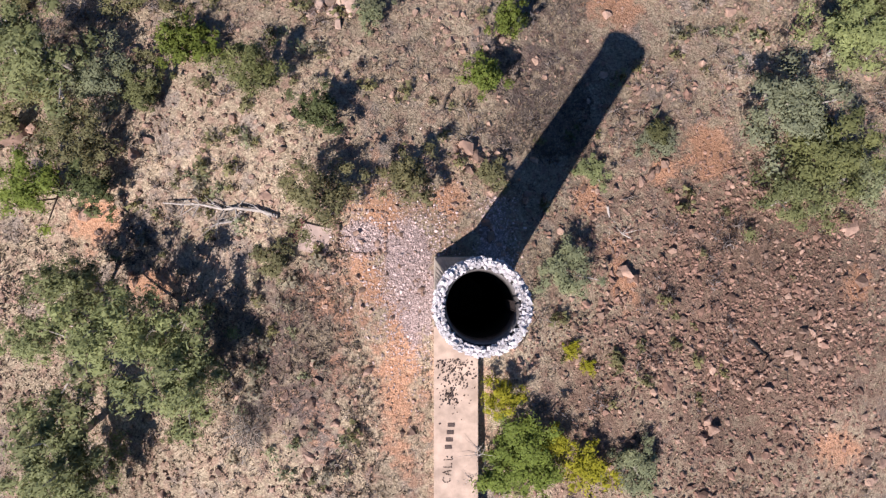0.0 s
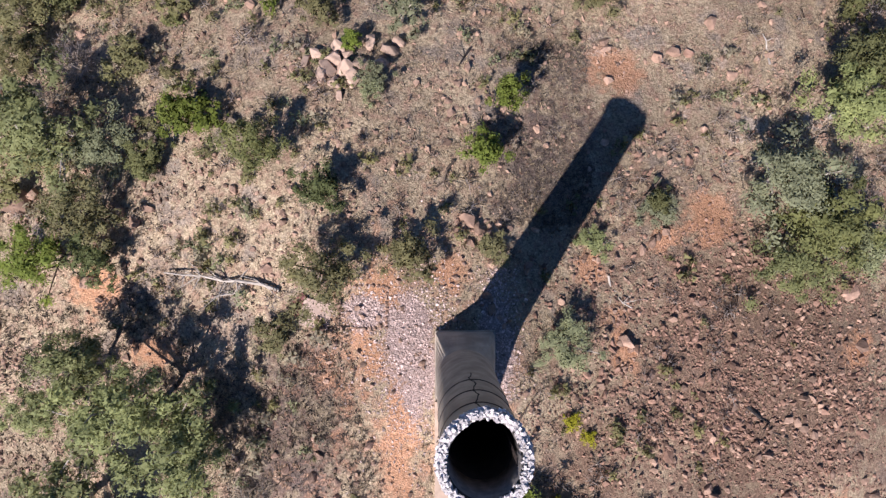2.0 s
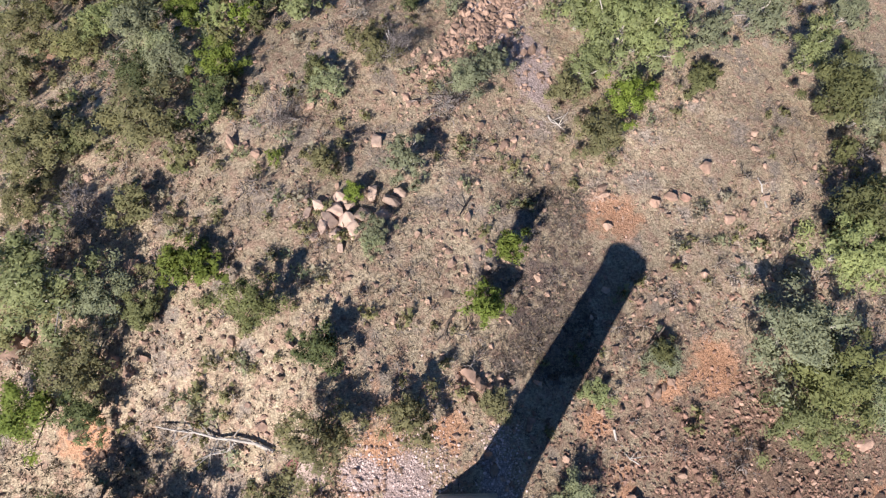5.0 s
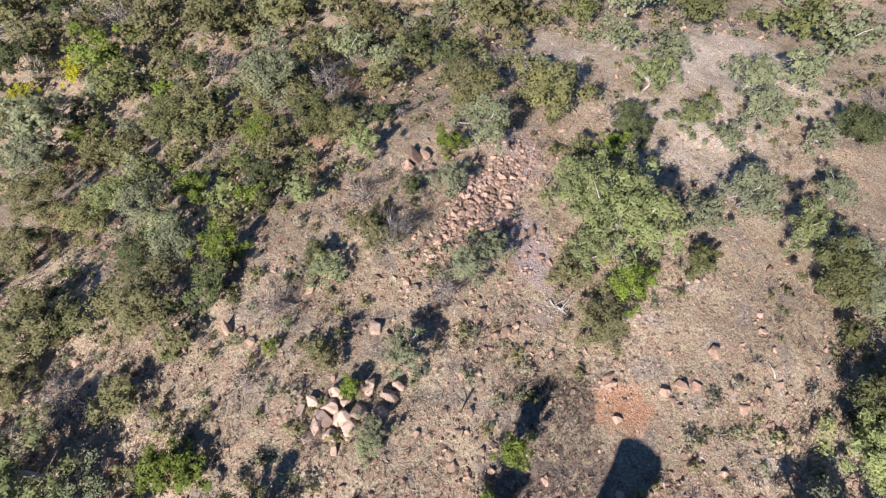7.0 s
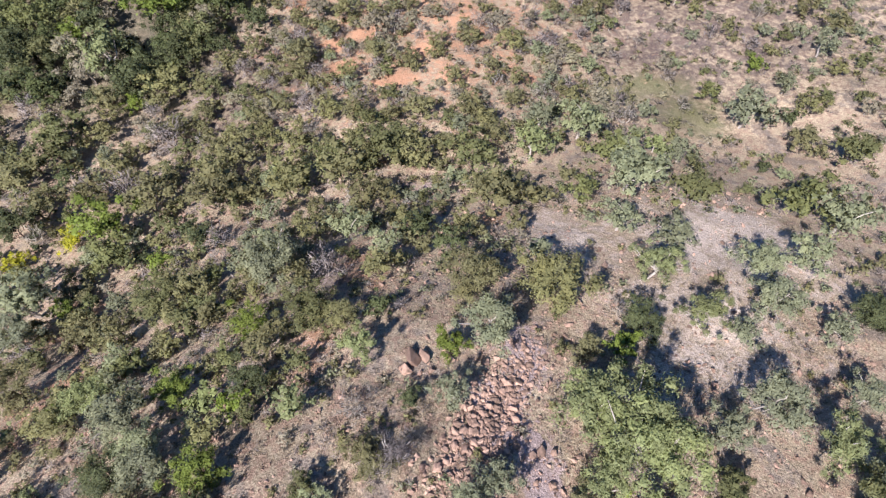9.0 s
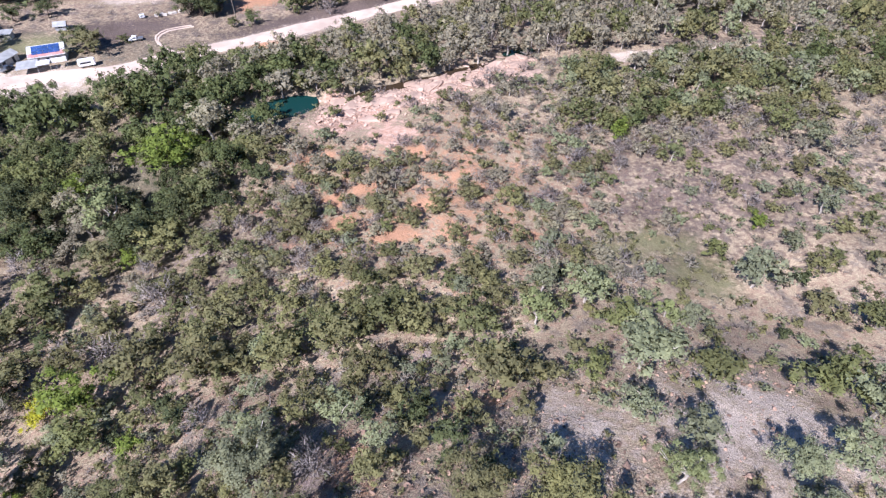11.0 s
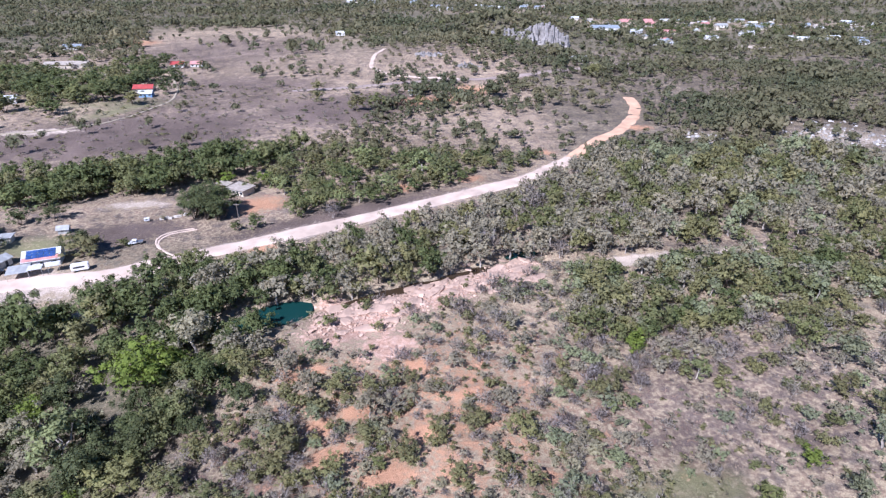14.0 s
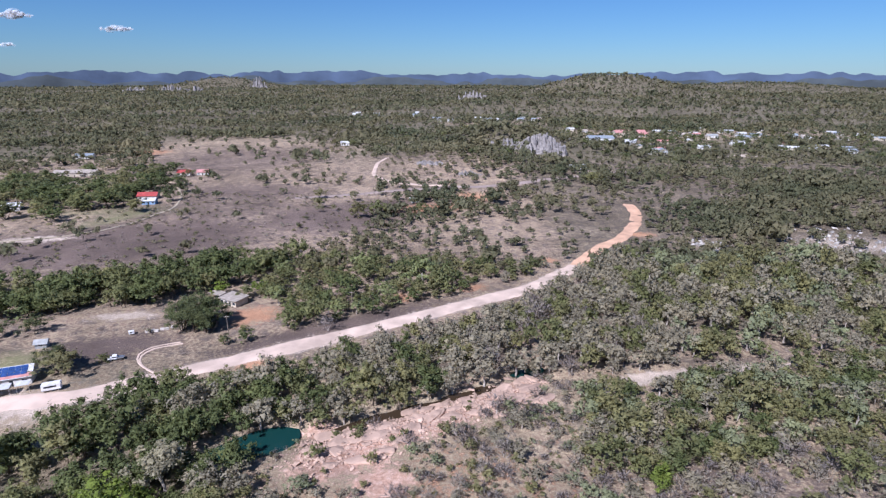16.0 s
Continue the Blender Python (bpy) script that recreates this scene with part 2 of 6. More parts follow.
def zones(x, y):
    """What the ground is made of: bare orange soil, chippings, dark burnt plain; pink rock, green grass, pale gravel."""
    bare = np.zeros_like(x)
    for b in ((-3.6, -6, 1.7, 9, 0), (-6.5, 0.5, 1.2, 3, 20), (-5.2, 5.6, 2.6, 2.4, 0), (0.6, 7.6, 1.9, 1.6, 0), (16.5, 1, 1.4, 3.5, 10), (13.5, 8, 1.4, 1.6, 0), (25.5, 13, 2.2, 2.6, 0), (41.5, 0, 1.8, 1.8, 0),
              (-33, 6, 2.4, 2.4, 0), (-27, 0, 2.4, 1.5, 0), (17, 27.5, 3.0, 2.2, 0), (39, -16, 3, 2, 0), (21, 11, 1.5, 1, 30),
              (-12, 138, 6, 3.5, 10), (2, 139, 5, 3, 0), (18, 138, 3.5, 2, 0), (-25, 144, 5, 3, 30), (-29, 153, 4, 3.5, 0), (-6, 150, 6, 3, 20), (-20, 158, 6, 3, 20), (-37, 172, 8, 3.4, 10), (-8, 175, 4, 3, 0), (4, 163, 5, 2.5, 20),
              (-66, 240, 6, 3, 25), (-80, 279, 11, 8, 30), (47, 354, 8, 4, 0), (114, 403, 9, 6, 0), (-356, 740, 26, 22, 0), (-14, 471, 26, 14, 15), (16, 505, 16, 16, 0), (-22, 300, 6, 5, 0), (10, 312, 7, 4, 20), (-60, 230, 4, 3, 0)):
        bare = np.maximum(bare, blob(x, y, *b))
    bare = np.maximum(bare, 0.5 * np.maximum(blob(x, y, -5, 158, 42, 38), blob(x, y, -4, -2, 9, 14)))
    for b in ((-17, 61, 3.5, 8, 12), (-12, 76, 4, 7, 20), (-60, 72, 7, 6, 30), (-52, 56, 6, 9, 20), (4, 87, 8, 3, 20)):
        bare = np.maximum(bare, 0.6 * blob(x, y, *b))
    scree = np.maximum(blob(x, y, -2.6, 0.5, 2.3, 6.0, 8), np.maximum(blob(x, y, 4.5, 2.5, 1.4, 4.5), blob(x, y, -6.8, 4.3, 1.6, 1.4)))
    for b in ((6, 52, 4, 7, -20), (9, 44, 2.5, 6, 0), (-20, 74, 9, 5, 30), (-1, 101, 8, 4, 0), (9, 58, 3, 6, -10), (-45, 134, 4.5, 2.6, 30), (-60, 136, 8, 2.4, 10), (-60, 112, 7, 2.4, 20)):
        scree = np.maximum(scree, (0.8 if b[1] < 60 else 0.5) * blob(x, y, *b))
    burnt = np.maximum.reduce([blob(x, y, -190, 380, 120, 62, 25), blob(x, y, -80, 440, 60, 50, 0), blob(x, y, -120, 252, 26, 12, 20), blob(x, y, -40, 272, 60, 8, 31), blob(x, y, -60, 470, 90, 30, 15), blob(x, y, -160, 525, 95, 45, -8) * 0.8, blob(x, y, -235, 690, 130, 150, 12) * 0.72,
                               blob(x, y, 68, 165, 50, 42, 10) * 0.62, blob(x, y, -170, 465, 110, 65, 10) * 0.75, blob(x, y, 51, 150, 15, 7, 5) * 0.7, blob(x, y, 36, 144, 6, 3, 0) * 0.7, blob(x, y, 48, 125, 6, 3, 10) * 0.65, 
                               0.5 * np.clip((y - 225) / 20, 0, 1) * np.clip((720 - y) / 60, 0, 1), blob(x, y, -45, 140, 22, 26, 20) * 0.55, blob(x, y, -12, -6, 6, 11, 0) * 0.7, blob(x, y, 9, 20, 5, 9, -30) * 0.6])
    rock = np.maximum.reduce([blob(x, y, -27, 193, 15, 9, 30), blob(x, y, -5, 208, 17, 7, 27), blob(x, y, 16, 224, 14, 4.5, 28), blob(x, y, -16, 183, 8, 6, 20), blob(x, y, -35, 204, 6, 4, 0)])
    green = np.maximum.reduce([blob(x, y, 55, 127, 7, 7, 0), blob(x, y, 37, 133, 8, 4, 10), blob(x, y, 48, 138, 9, 4, 0), blob(x, y, -222, 440, 12, 36, -20) * 0.8, blob(x, y, -150, 238, 16, 8, 10) * 0.9, blob(x, y, -235, 455, 50, 14, 10) * 0.6])
    pale = np.maximum.reduce([np.clip(1.4 - near_line(x, y, GRAVEL) / np.clip(4.4 - (x - 50) * 0.05, 1.4, 4.4), 0, 1), blob(x, y, 50, 229, 6, 3.5, 0), blob(x, y, -241, 385, 22, 6, 10), blob(x, y, -139, 210, 27, 10, 15), blob(x, y, -104, 221, 16, 4, 25), blob(x, y, -130, 278, 12, 4, 10),
                              blob(x, y, 228, 385, 26, 24, 30) * 0.6, blob(x, y, 147, 381, 9, 10, 0) * 0.6, blob(x, y, -300, 560, 40, 14, 0), blob(x, y, 24, 38, 11, 10, 0) * 0.25, blob(x, y, 32, 23, 12, 8, 0) * 0.4, blob(x, y, -16, 13, 7, 7, 0) * 0.15, blob(x, y, 34, 64, 14, 12, 0) * 0.75, blob(x, y, 44, 82, 20, 14, 0) * 0.75, blob(x, y, 17, 82, 7, 12, 0) * 0.65, blob(x, y, 339, 750, 22, 10, 0), blob(x, y, 140, 612, 26, 8, 20), blob(x, y, -22, 58, 5, 8, -30) * 0.5,
                              np.clip(1.5 - near_line(x, y, ROAD_LINE) / 5.0, 0, 1) * 0.7])
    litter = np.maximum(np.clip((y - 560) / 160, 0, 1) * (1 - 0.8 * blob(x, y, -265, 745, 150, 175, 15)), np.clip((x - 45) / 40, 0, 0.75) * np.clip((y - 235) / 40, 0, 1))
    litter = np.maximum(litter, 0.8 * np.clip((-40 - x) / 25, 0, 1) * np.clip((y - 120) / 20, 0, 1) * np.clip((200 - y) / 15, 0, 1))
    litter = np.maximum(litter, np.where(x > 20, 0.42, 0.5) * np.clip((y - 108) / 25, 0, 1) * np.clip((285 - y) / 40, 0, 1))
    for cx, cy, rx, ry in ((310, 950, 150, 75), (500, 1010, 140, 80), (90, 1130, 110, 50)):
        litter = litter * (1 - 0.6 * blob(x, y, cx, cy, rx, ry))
    red = np.maximum(blob(x, y, 30, -3, 17, 17, -15), blob(x, y, 14, -10, 6, 9) * 0.8)
    return bare, scree, burnt, rock, green, pale, red, litter


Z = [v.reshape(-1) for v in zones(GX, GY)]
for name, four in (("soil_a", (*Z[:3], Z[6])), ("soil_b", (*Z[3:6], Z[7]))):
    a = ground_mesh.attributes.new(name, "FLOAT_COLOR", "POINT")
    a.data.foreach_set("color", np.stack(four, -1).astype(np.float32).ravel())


def ground_material():
    m, t, b = material("dry_hillside_soil")
    b.inputs["Roughness"].default_value, b.inputs["Specular IOR Level"].default_value = 0.95, 0.15
    huge, big, mid, fine, grit = noise_node(t, 0.016, 4), noise_node(t, 0.24, 5, 0.6), noise_node(t, 0.9, 5, 0.65), noise_node(t, 4.0, 4, 0.7), noise_node(t, 9.0, 4, 0.75)
    tuft = t.nodes.new("ShaderNodeTexVoronoi")
    tuft.inputs["Scale"].default_value = 1.7
    t.links.new(t.nodes.new("ShaderNodeTexCoord").outputs["Object"], tuft.inputs["Vector"])
    straw = ramp(t, fine, [(0.3, (0.22, 0.165, 0.115)), (0.5, (0.43, 0.338, 0.225)), (0.68, (0.67, 0.545, 0.385))])
    earth = ramp(t, fine, [(0.3, (0.24, 0.15, 0.105)), (0.68, (0.54, 0.36, 0.26))])
    col = mix(t, ramp(t, mid, [(0.45, 0.0), (0.62, 0.9)]), straw, earth)
    ashen = ramp(t, fine, [(0.3, (0.13, 0.105, 0.09)), (0.7, (0.36, 0.295, 0.245))])
    col = mix(t, ramp(t, big, [(0.53, 0.0), (0.62, 0.8)]), col, ashen)
    za = t.nodes.new("ShaderNodeAttribute"); za.attribute_name = "soil_a"
    zb = t.nodes.new("ShaderNodeAttribute"); zb.attribute_name = "soil_b"
    sa, sb = t.nodes.new("ShaderNodeSeparateColor"), t.nodes.new("ShaderNodeSeparateColor")
    t.links.new(za.outputs["Color"], sa.inputs[0])
    t.links.new(zb.outputs["Color"], sb.inputs[0])
    edge = sums(t, "SUBTRACT", sums(t, "ADD", sums(t, "ADD", sums(t, "MULTIPLY", mid, 1.5), sums(t, "MULTIPLY", fine, 0.9)), sums(t, "MULTIPLY", big, 1.3)), 1.9)

    def lay(col, mask, over, soft=0.12, keep=1.0):
        f = ramp(t, sums(t, "ADD", mask, edge), [(0.5 - soft, 0.0), (0.5 + soft, keep)])
        return mix(t, f, col, over)

    col = lay(col, za.outputs["Alpha"], ramp(t, fine, [(0.3, (0.072, 0.046, 0.034)), (0.5, (0.175, 0.108, 0.077)), (0.7, (0.325, 0.2, 0.14))]), 0.3, 0.82)
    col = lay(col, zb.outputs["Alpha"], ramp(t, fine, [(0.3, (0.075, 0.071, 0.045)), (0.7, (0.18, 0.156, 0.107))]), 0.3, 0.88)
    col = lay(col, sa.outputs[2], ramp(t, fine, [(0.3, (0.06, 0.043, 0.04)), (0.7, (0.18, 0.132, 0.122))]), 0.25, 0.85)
    col = lay(col, sb.outputs[1], ramp(t, fine, [(0.25, (0.13, 0.13, 0.06)), (0.75, (0.27, 0.26, 0.13))]), 0.35, 0.8)
    col = lay(col, sa.outputs[0], ramp(t, fine, [(0.3, (0.41, 0.20, 0.104)), (0.7, (0.67, 0.385, 0.24))]), 0.24, 0.9)
    col = lay(col, sa.outputs[1], ramp(t, grit, [(0.3, (0.25, 0.17, 0.15)), (0.7, (0.60, 0.48, 0.44))]), 0.12, 0.92)
    col = lay(col, sb.outputs[0], ramp(t, mid, [(0.3, (0.33, 0.18, 0.12)), (0.52, (0.55, 0.355, 0.265)), (0.75, (0.68, 0.51, 0.42))]), 0.12, 0.95)
    col = lay(col, sb.outputs[2], ramp(t, fine, [(0.3, (0.46, 0.365, 0.285)), (0.7, (0.74, 0.61, 0.50))]), 0.2, 0.9)
    col = mix(t, 1.0, col, ramp(t, huge, [(0.35, 0.82), (0.65, 1.12)]), "MULTIPLY")
    col = mix(t, 1.0, col, ramp(t, noise_node(t, 0.06, 5, 0.7), [(0.36, 0.72), (0.6, 1.12)]), "MULTIPLY")
    col = mix(t, 0.75, col, ramp(t, grit, [(0.38, 0.42), (0.52, 1.0), (0.64, 1.35)]), "MULTIPLY")
    t.links.new(col, b.inputs["Base Color"])
    h = sums(t, "ADD", sums(t, "MULTIPLY", mid, 0.5), sums(t, "ADD", sums(t, "MULTIPLY", fine, 0.35), sums(t, "MULTIPLY", grit, 0.12)))
    h = sums(t, "ADD", h, sums(t, "MULTIPLY", tuft.outputs["Distance"], -0.12))
    bump(t, b, h, 0.85, 0.5)
    return m


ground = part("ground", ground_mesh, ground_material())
tagged(ground, "dry stony hillside with straw grass, orange soil and rubble", "ground", kind="structure")


def strip(name, line, half, mat, lift, label, cat):
    """A road draped over the ground, with ragged edges."""
    pts = []
    for (ax, ay), (bx, by) in zip(line[:-1], line[1:]):
        n = max(2, int(math.hypot(bx - ax, by - ay) / 3))
        pts += [Vector((ax + (bx - ax) * i / n, ay + (by - ay) * i / n)) for i in range(n)]
    pts.append(Vector(line[-1]))
    for _ in range(6):
        pts = [pts[0]] + [(a + 2 * b + c) / 4 for a, b, c in zip(pts, pts[1:], pts[2:])] + [pts[-1]]
    bm, prev = bmesh.new(), None
    for i, p in enumerate(pts):
        d = (pts[min(i + 1, len(pts) - 1)] - pts[max(i - 1, 0)]).normalized()
        n = Vector((-d.y, d.x))
        row = []
        for k in range(9):
            s = (k / 4 - 1) * half * (1 + (0.22 * noise.noise((p.x * 0.11, p.y * 0.11, k // 5 * 9.0)) if k in (0, 8) else 0))
            q = p + n * s
            row.append(bm.verts.new((q.x, q.y, ground_z(q.x, q.y) + lift - (0.3 if k in (0, 8) else 0))))
        if prev:
            for a, b, c, e in zip(prev, prev[1:], row[1:], row):
                bm.faces.new((a, b, c, e))
        prev = row
    for f in bm.faces:
        f.smooth = True
    return tagged(part(name, bm, mat), label, cat, kind="structure")


strip("road", ROAD_LINE, 4.5, ROAD, 0.2, "wide pale gravel road across the valley floor", "road")
strip("road", CLAY_LINE, 4.2, CLAY, 0.2, "orange clay road curving up from the creek", "road")
strip("road", TOWN_ROAD, 3.4, BITUMEN, 0.5, "grey sealed road towards the town", "road")
strip("road", HILL_TRACK, 1.9, ROAD, 0.5, "narrow white track round a wooded rise", "track")
for off in (-0.85, 0.85):
    strip("road", [(x + off * 0.8, y - off * 0.6) for x, y in LOOP], 0.42, ROAD, 0.14, "curved wheel track worn into the dry yard", "track")
strip("road", [(-300, 372), (-235, 386), (-214, 402), (-203, 430), (-198, 465), (-206, 498), (-230, 545), (-243, 575)], 0.9, surface("dusty_verge", (0.36, 0.3, 0.22), 0.2, 0.1, 0.95, 0.0), 0.4, "dusty edge track round the house block", "track")


# ---- water ----
def sheet(name, cx, cy, rx, ry, turn, mat, label):
    bm = bmesh.new()
    ring = [bm.verts.new(pose(cx, cy, -42.05, 0, 0, turn) @ (Vector((rx * math.cos(a), ry * math.sin(a), 0)) * (1 + 0.2 * noise.noise((cx + 1.7 * math.cos(a), cy + 1.7 * math.sin(a), 0))))) for a in np.linspace(0, 2 * math.pi, 40)[:-1]]
    bm.faces.new(ring)
    return tagged(part(name, bm, mat), label, "water", kind="structure")


def water_material(name, base):
    m, t, b = material(name)
    b.inputs["Base Color"].default_value = (*base, 1)
    b.inputs["Roughness"].default_value, b.inputs["IOR"].default_value = 0.06, 1.33
    bump(t, b, noise_node(t, 1.2, 3), 0.15, 0.05)
    return m


TEAL = water_material("teal_water", (0.008, 0.038, 0.036))
BROWN_WATER = water_material("brown_shallow_water", (0.045, 0.03, 0.018))
sheet("water", -52, 198.5, 13, 7.6, 35, TEAL, "still teal swimming hole between granite and trees")
sheet("water", 25, 238, 6.5, 2.4, 20, TEAL, "small dark teal pool under overhanging trees")
sheet("water", -10, 216, 28, 3.4, 29, BROWN_WATER, "shallow brown stream over pink granite")


# ---- trees ----
def tube(bm, pts, radii, sides=5):
    prev = None
    for i, (p, r) in enumerate(zip(pts, radii)):
        d = (Vector(pts[min(i + 1, len(pts) - 1)]) - Vector(pts[max(i - 1, 0)])).normalized()
        a = d.orthogonal().normalized()
        b = d.cross(a)
        ring = [bm.verts.new(Vector(p) + (a * math.cos(2 * math.pi * k / sides) + b * math.sin(2 * math.pi * k / sides)) * r) for k in range(sides)]
        if prev:
            for k in range(sides):
                bm.faces.new((prev[k], prev[(k + 1) % sides], ring[(k + 1) % sides], ring[k]))
        prev = ring
    bm.faces.new(prev)


def bent(a, b, rng, n=4, sway=0.12):
    a, b = Vector(a), Vector(b)
    ln = (b - a).length
    return [a.lerp(b, i / (n - 1)) + (Vector(rng.normal(0, sway * ln / 2, 3)) if 0 < i < n - 1 else Vector()) for i in range(n)]


def slivers(centre, long_way, wide_way):
    """Pointed leaf faces from arrays of middles and half axes."""
    v = np.stack([centre + long_way * 1.3, centre - long_way * 0.7 + wide_way, centre - long_way * 0.7 - wide_way], 1).reshape(-1, 3)
    return v, np.arange(len(v)).reshape(-1, 3)


def unit(v):
    return v / np.maximum(np.linalg.norm(v, axis=-1, keepdims=True), 1e-9)


# kind: how high the crown begins, clump size, share of leaves, stems
FORM = {"bright": (0.1, 0.25, 1.0, 5), "green": (0.12, 0.25, 1.0, 5), "dark": (0.1, 0.26, 1.1, 5), "olive": (0.1, 0.25, 0.9, 6), "pale": (0.22, 0.24, 0.95, 2),
        "grey": (0.16, 0.24, 0.95, 3), "yellow": (0.06, 0.28, 1.0, 6), "dead": (0.03, 0.3, 0.8, 7), "ghost": (0.2, 0.24, 0.9, 2)}


def crown_mesh(kind, r, h, leaves, size, seed):
    rng = np.random.default_rng(seed)
    start, clump, share, _ = FORM[kind]
    n, near = int(leaves * share), leaves > 1900
    mid, tall = h * (1 + start) / 2, h * (1 - start) / 2
    nc = 46 if near else 34
    way = unit(rng.normal(0, 1, (nc, 3)))
    lobes = 1 + 0.28 * np.sin(3 * np.arctan2(way[:, 1], way[:, 0]) + seed) + rng.normal(0, 0.12, nc)
    middle = way * (rng.uniform(0.25, 0.9, nc) * lobes)[:, None] * (r, r, tall) + (0, 0, mid)
    middle[:, 2] += 0.10 * h * (1 - (middle[:, 0] ** 2 + middle[:, 1] ** 2) / r ** 2)
    which = rng.integers(0, nc, n)
    out = unit(rng.normal(0, 1, (n, 3)))
    grow = rng.uniform(0.65, 1.25, nc)[which]
    inner = rng.random(n) < 0.22
    c = middle[which] + out * (np.where(inner, rng.uniform(0.1, 0.6, n), rng.uniform(0.3, 1.0, n) ** 0.6 if near else np.abs(rng.normal(0.85, 0.32, n))) * clump * grow)[:, None] * (r, r, 0.75 * r)
    c[:, 2] = np.maximum(c[:, 2], 0.12)
    normal = unit(out + rng.normal(0, 0.5, (n, 3)) + (0, 0, 0.35))
    along = unit(np.cross(normal, rng.normal(0, 1, (n, 3))))
    s = size * (np.where(inner, 1.7, 0.85) * rng.uniform(0.6, 1.4, n))[:, None]
    if kind == "dead":
        along = unit(c * (1, 1, 0.6) + rng.normal(0, 0.35 * r, (n, 3)))
        v, f = slivers(c, along * s * 1.6, unit(np.cross(along, rng.normal(0, 1, (n, 3)))) * s * (0.12 if near else 0.19))
    else:
        v, f = slivers(c, along * s * (1 if near else 0.85), np.cross(normal, along) * s * (0.55 if near else 0.8))
    # leaves take the light as the billow does that they belong to
    lit = np.repeat(unit(0.4 * out + 0.3 * unit(c - (0, 0, mid * 0.8)) + rng.normal(0, 0.38, (n, 3)) + (0, 0, 0.8)), 3, axis=0)
    return fast_mesh("crown", v, f, normals=lit), middle, lit


def trunk_mesh(kind, r, h, middle, level, seed):
    near = level == 0
    rng = np.random.default_rng(seed + 77)
    stems = FORM[kind][3]
    bm = bmesh.new()
    thick = 0.035 * h if stems < 4 else 0.018 * h
    sides = 6 if near else 4
    order = rng.permutation(len(middle))
    if stems < 4:
        fork = Vector((rng.normal(0, 0.08 * r), rng.normal(0, 0.08 * r), h * 0.42))
        tube(bm, bent((0, 0, -0.4), fork, rng, 4, 0.05), [thick, thick * 0.85, thick * 0.75, thick * 0.65], sides)
        for i in order[:9 if near else (3 if level < 2 else 2 if level < 3 else 1)]:
            tube(bm, bent(fork - Vector((0, 0, rng.uniform(0, 0.12 * h))), middle[i], rng, 4), [thick * 0.5, thick * 0.36, thick * 0.25, thick * 0.08], sides - 1)
    else:
        for i in order[:(stems + 4) if near else (3 if level < 2 else 2 if level < 3 else 1)]:
            foot = Vector((rng.normal(0, 0.05 * r), rng.normal(0, 0.05 * r), -0.3))
            tube(bm, bent(foot, middle[i], rng, 4), [thick, thick * 0.7, thick * 0.45, thick * 0.12], sides - 1)
    return bm


KIND_LABEL = {
    "bright": ("scrub_bush", "bright green leafy shrub on dry stony ground", "bush"), "green": ("bushy_tree", "mid-green bushy tree on dry ground", "tree"),
    "dark": ("bushy_tree", "dark green dense bushy tree with deep shade", "tree"), "olive": ("scrub_bush", "olive-green scrubby bush on stony ground", "bush"),
    "pale": ("gum_tree", "pale green airy gum tree with open crown", "gum tree"), "grey": ("gum_tree", "silvery grey-green gum tree with loose clumps", "gum tree"),
    "yellow": ("scrub_bush", "yellow-green low flowering bush", "bush"), "dead": ("dry_shrub", "leafless grey-brown twiggy shrub", "shrub"),
    "ghost": ("gum_tree", "dusty grey-green tall gum with pale limbs", "gum tree"),
}
STOCK, COUNT, JOINED = {}, {}, {}
# nearness: leaves and half a leaf's length for a large and for a small crown
DETAIL = {0: ((7000, 0.135), (3000, 0.105)), 1: ((1700, 0.215), (760, 0.165)), 2: ((900, 0.29), (400, 0.215)), 3: ((230, 0.40), (100, 0.29))}


def bark_of(kind):
    return PALE_BARK if kind in ("pale", "grey", "ghost", "dead") else BARK


def plant(kind, x, y, r, h, level, group, single=False):
    """A tree or shrub of a kind: trunk and crown; alike ones share their meshes. Past some 290 of a kind they join the woods."""
    big = r > 2.6
    variant = random.randrange(2 if level == 0 else 3)
    key = (kind, big, variant, level)
    turn = pose(x, y, ground_z(x, y) - 0.08, 0, 0, random.uniform(0, 360))
    r0, h0 = (3.8, 7.0) if big else (1.9, 3.3)          # nominal crown
    r *= 1.13
    name, label, cat = KIND_LABEL[kind]
    if key not in STOCK:
        seed = 100 * list(FORM).index(kind) + 10 * variant + 5 * big + level
        crown, middle, lit = crown_mesh(kind, r0, h0, *DETAIL[level][0 if big else 1], seed)
        crown.materials.append(LEAF[kind])
        trunk = bpy.data.meshes.new("trunk")
        bm = trunk_mesh(kind, r0, h0, middle, level, seed)
        bmesh.ops.triangulate(bm, faces=bm.faces[:])
        bm.to_mesh(trunk)
        bm.free()
        trunk.materials.append(bark_of(kind))
        STOCK[key] = (crown, trunk, lit)
    crown, trunk, lit = STOCK[key]
    turn = turn @ Matrix.Diagonal((r / r0, r / r0, h / h0, 1))
    COUNT[name] = COUNT.get(name, 0) + (level < 3)
    if (COUNT[name] > 270 and not single) or level == 3:
        JOINED.setdefault(kind, []).append((crown, trunk, turn, lit))
        return None
    ob = thing(name, turn, label, cat, group)
    part("trunk", trunk, None, ob)
    part("crown", crown, None, ob)
    return ob


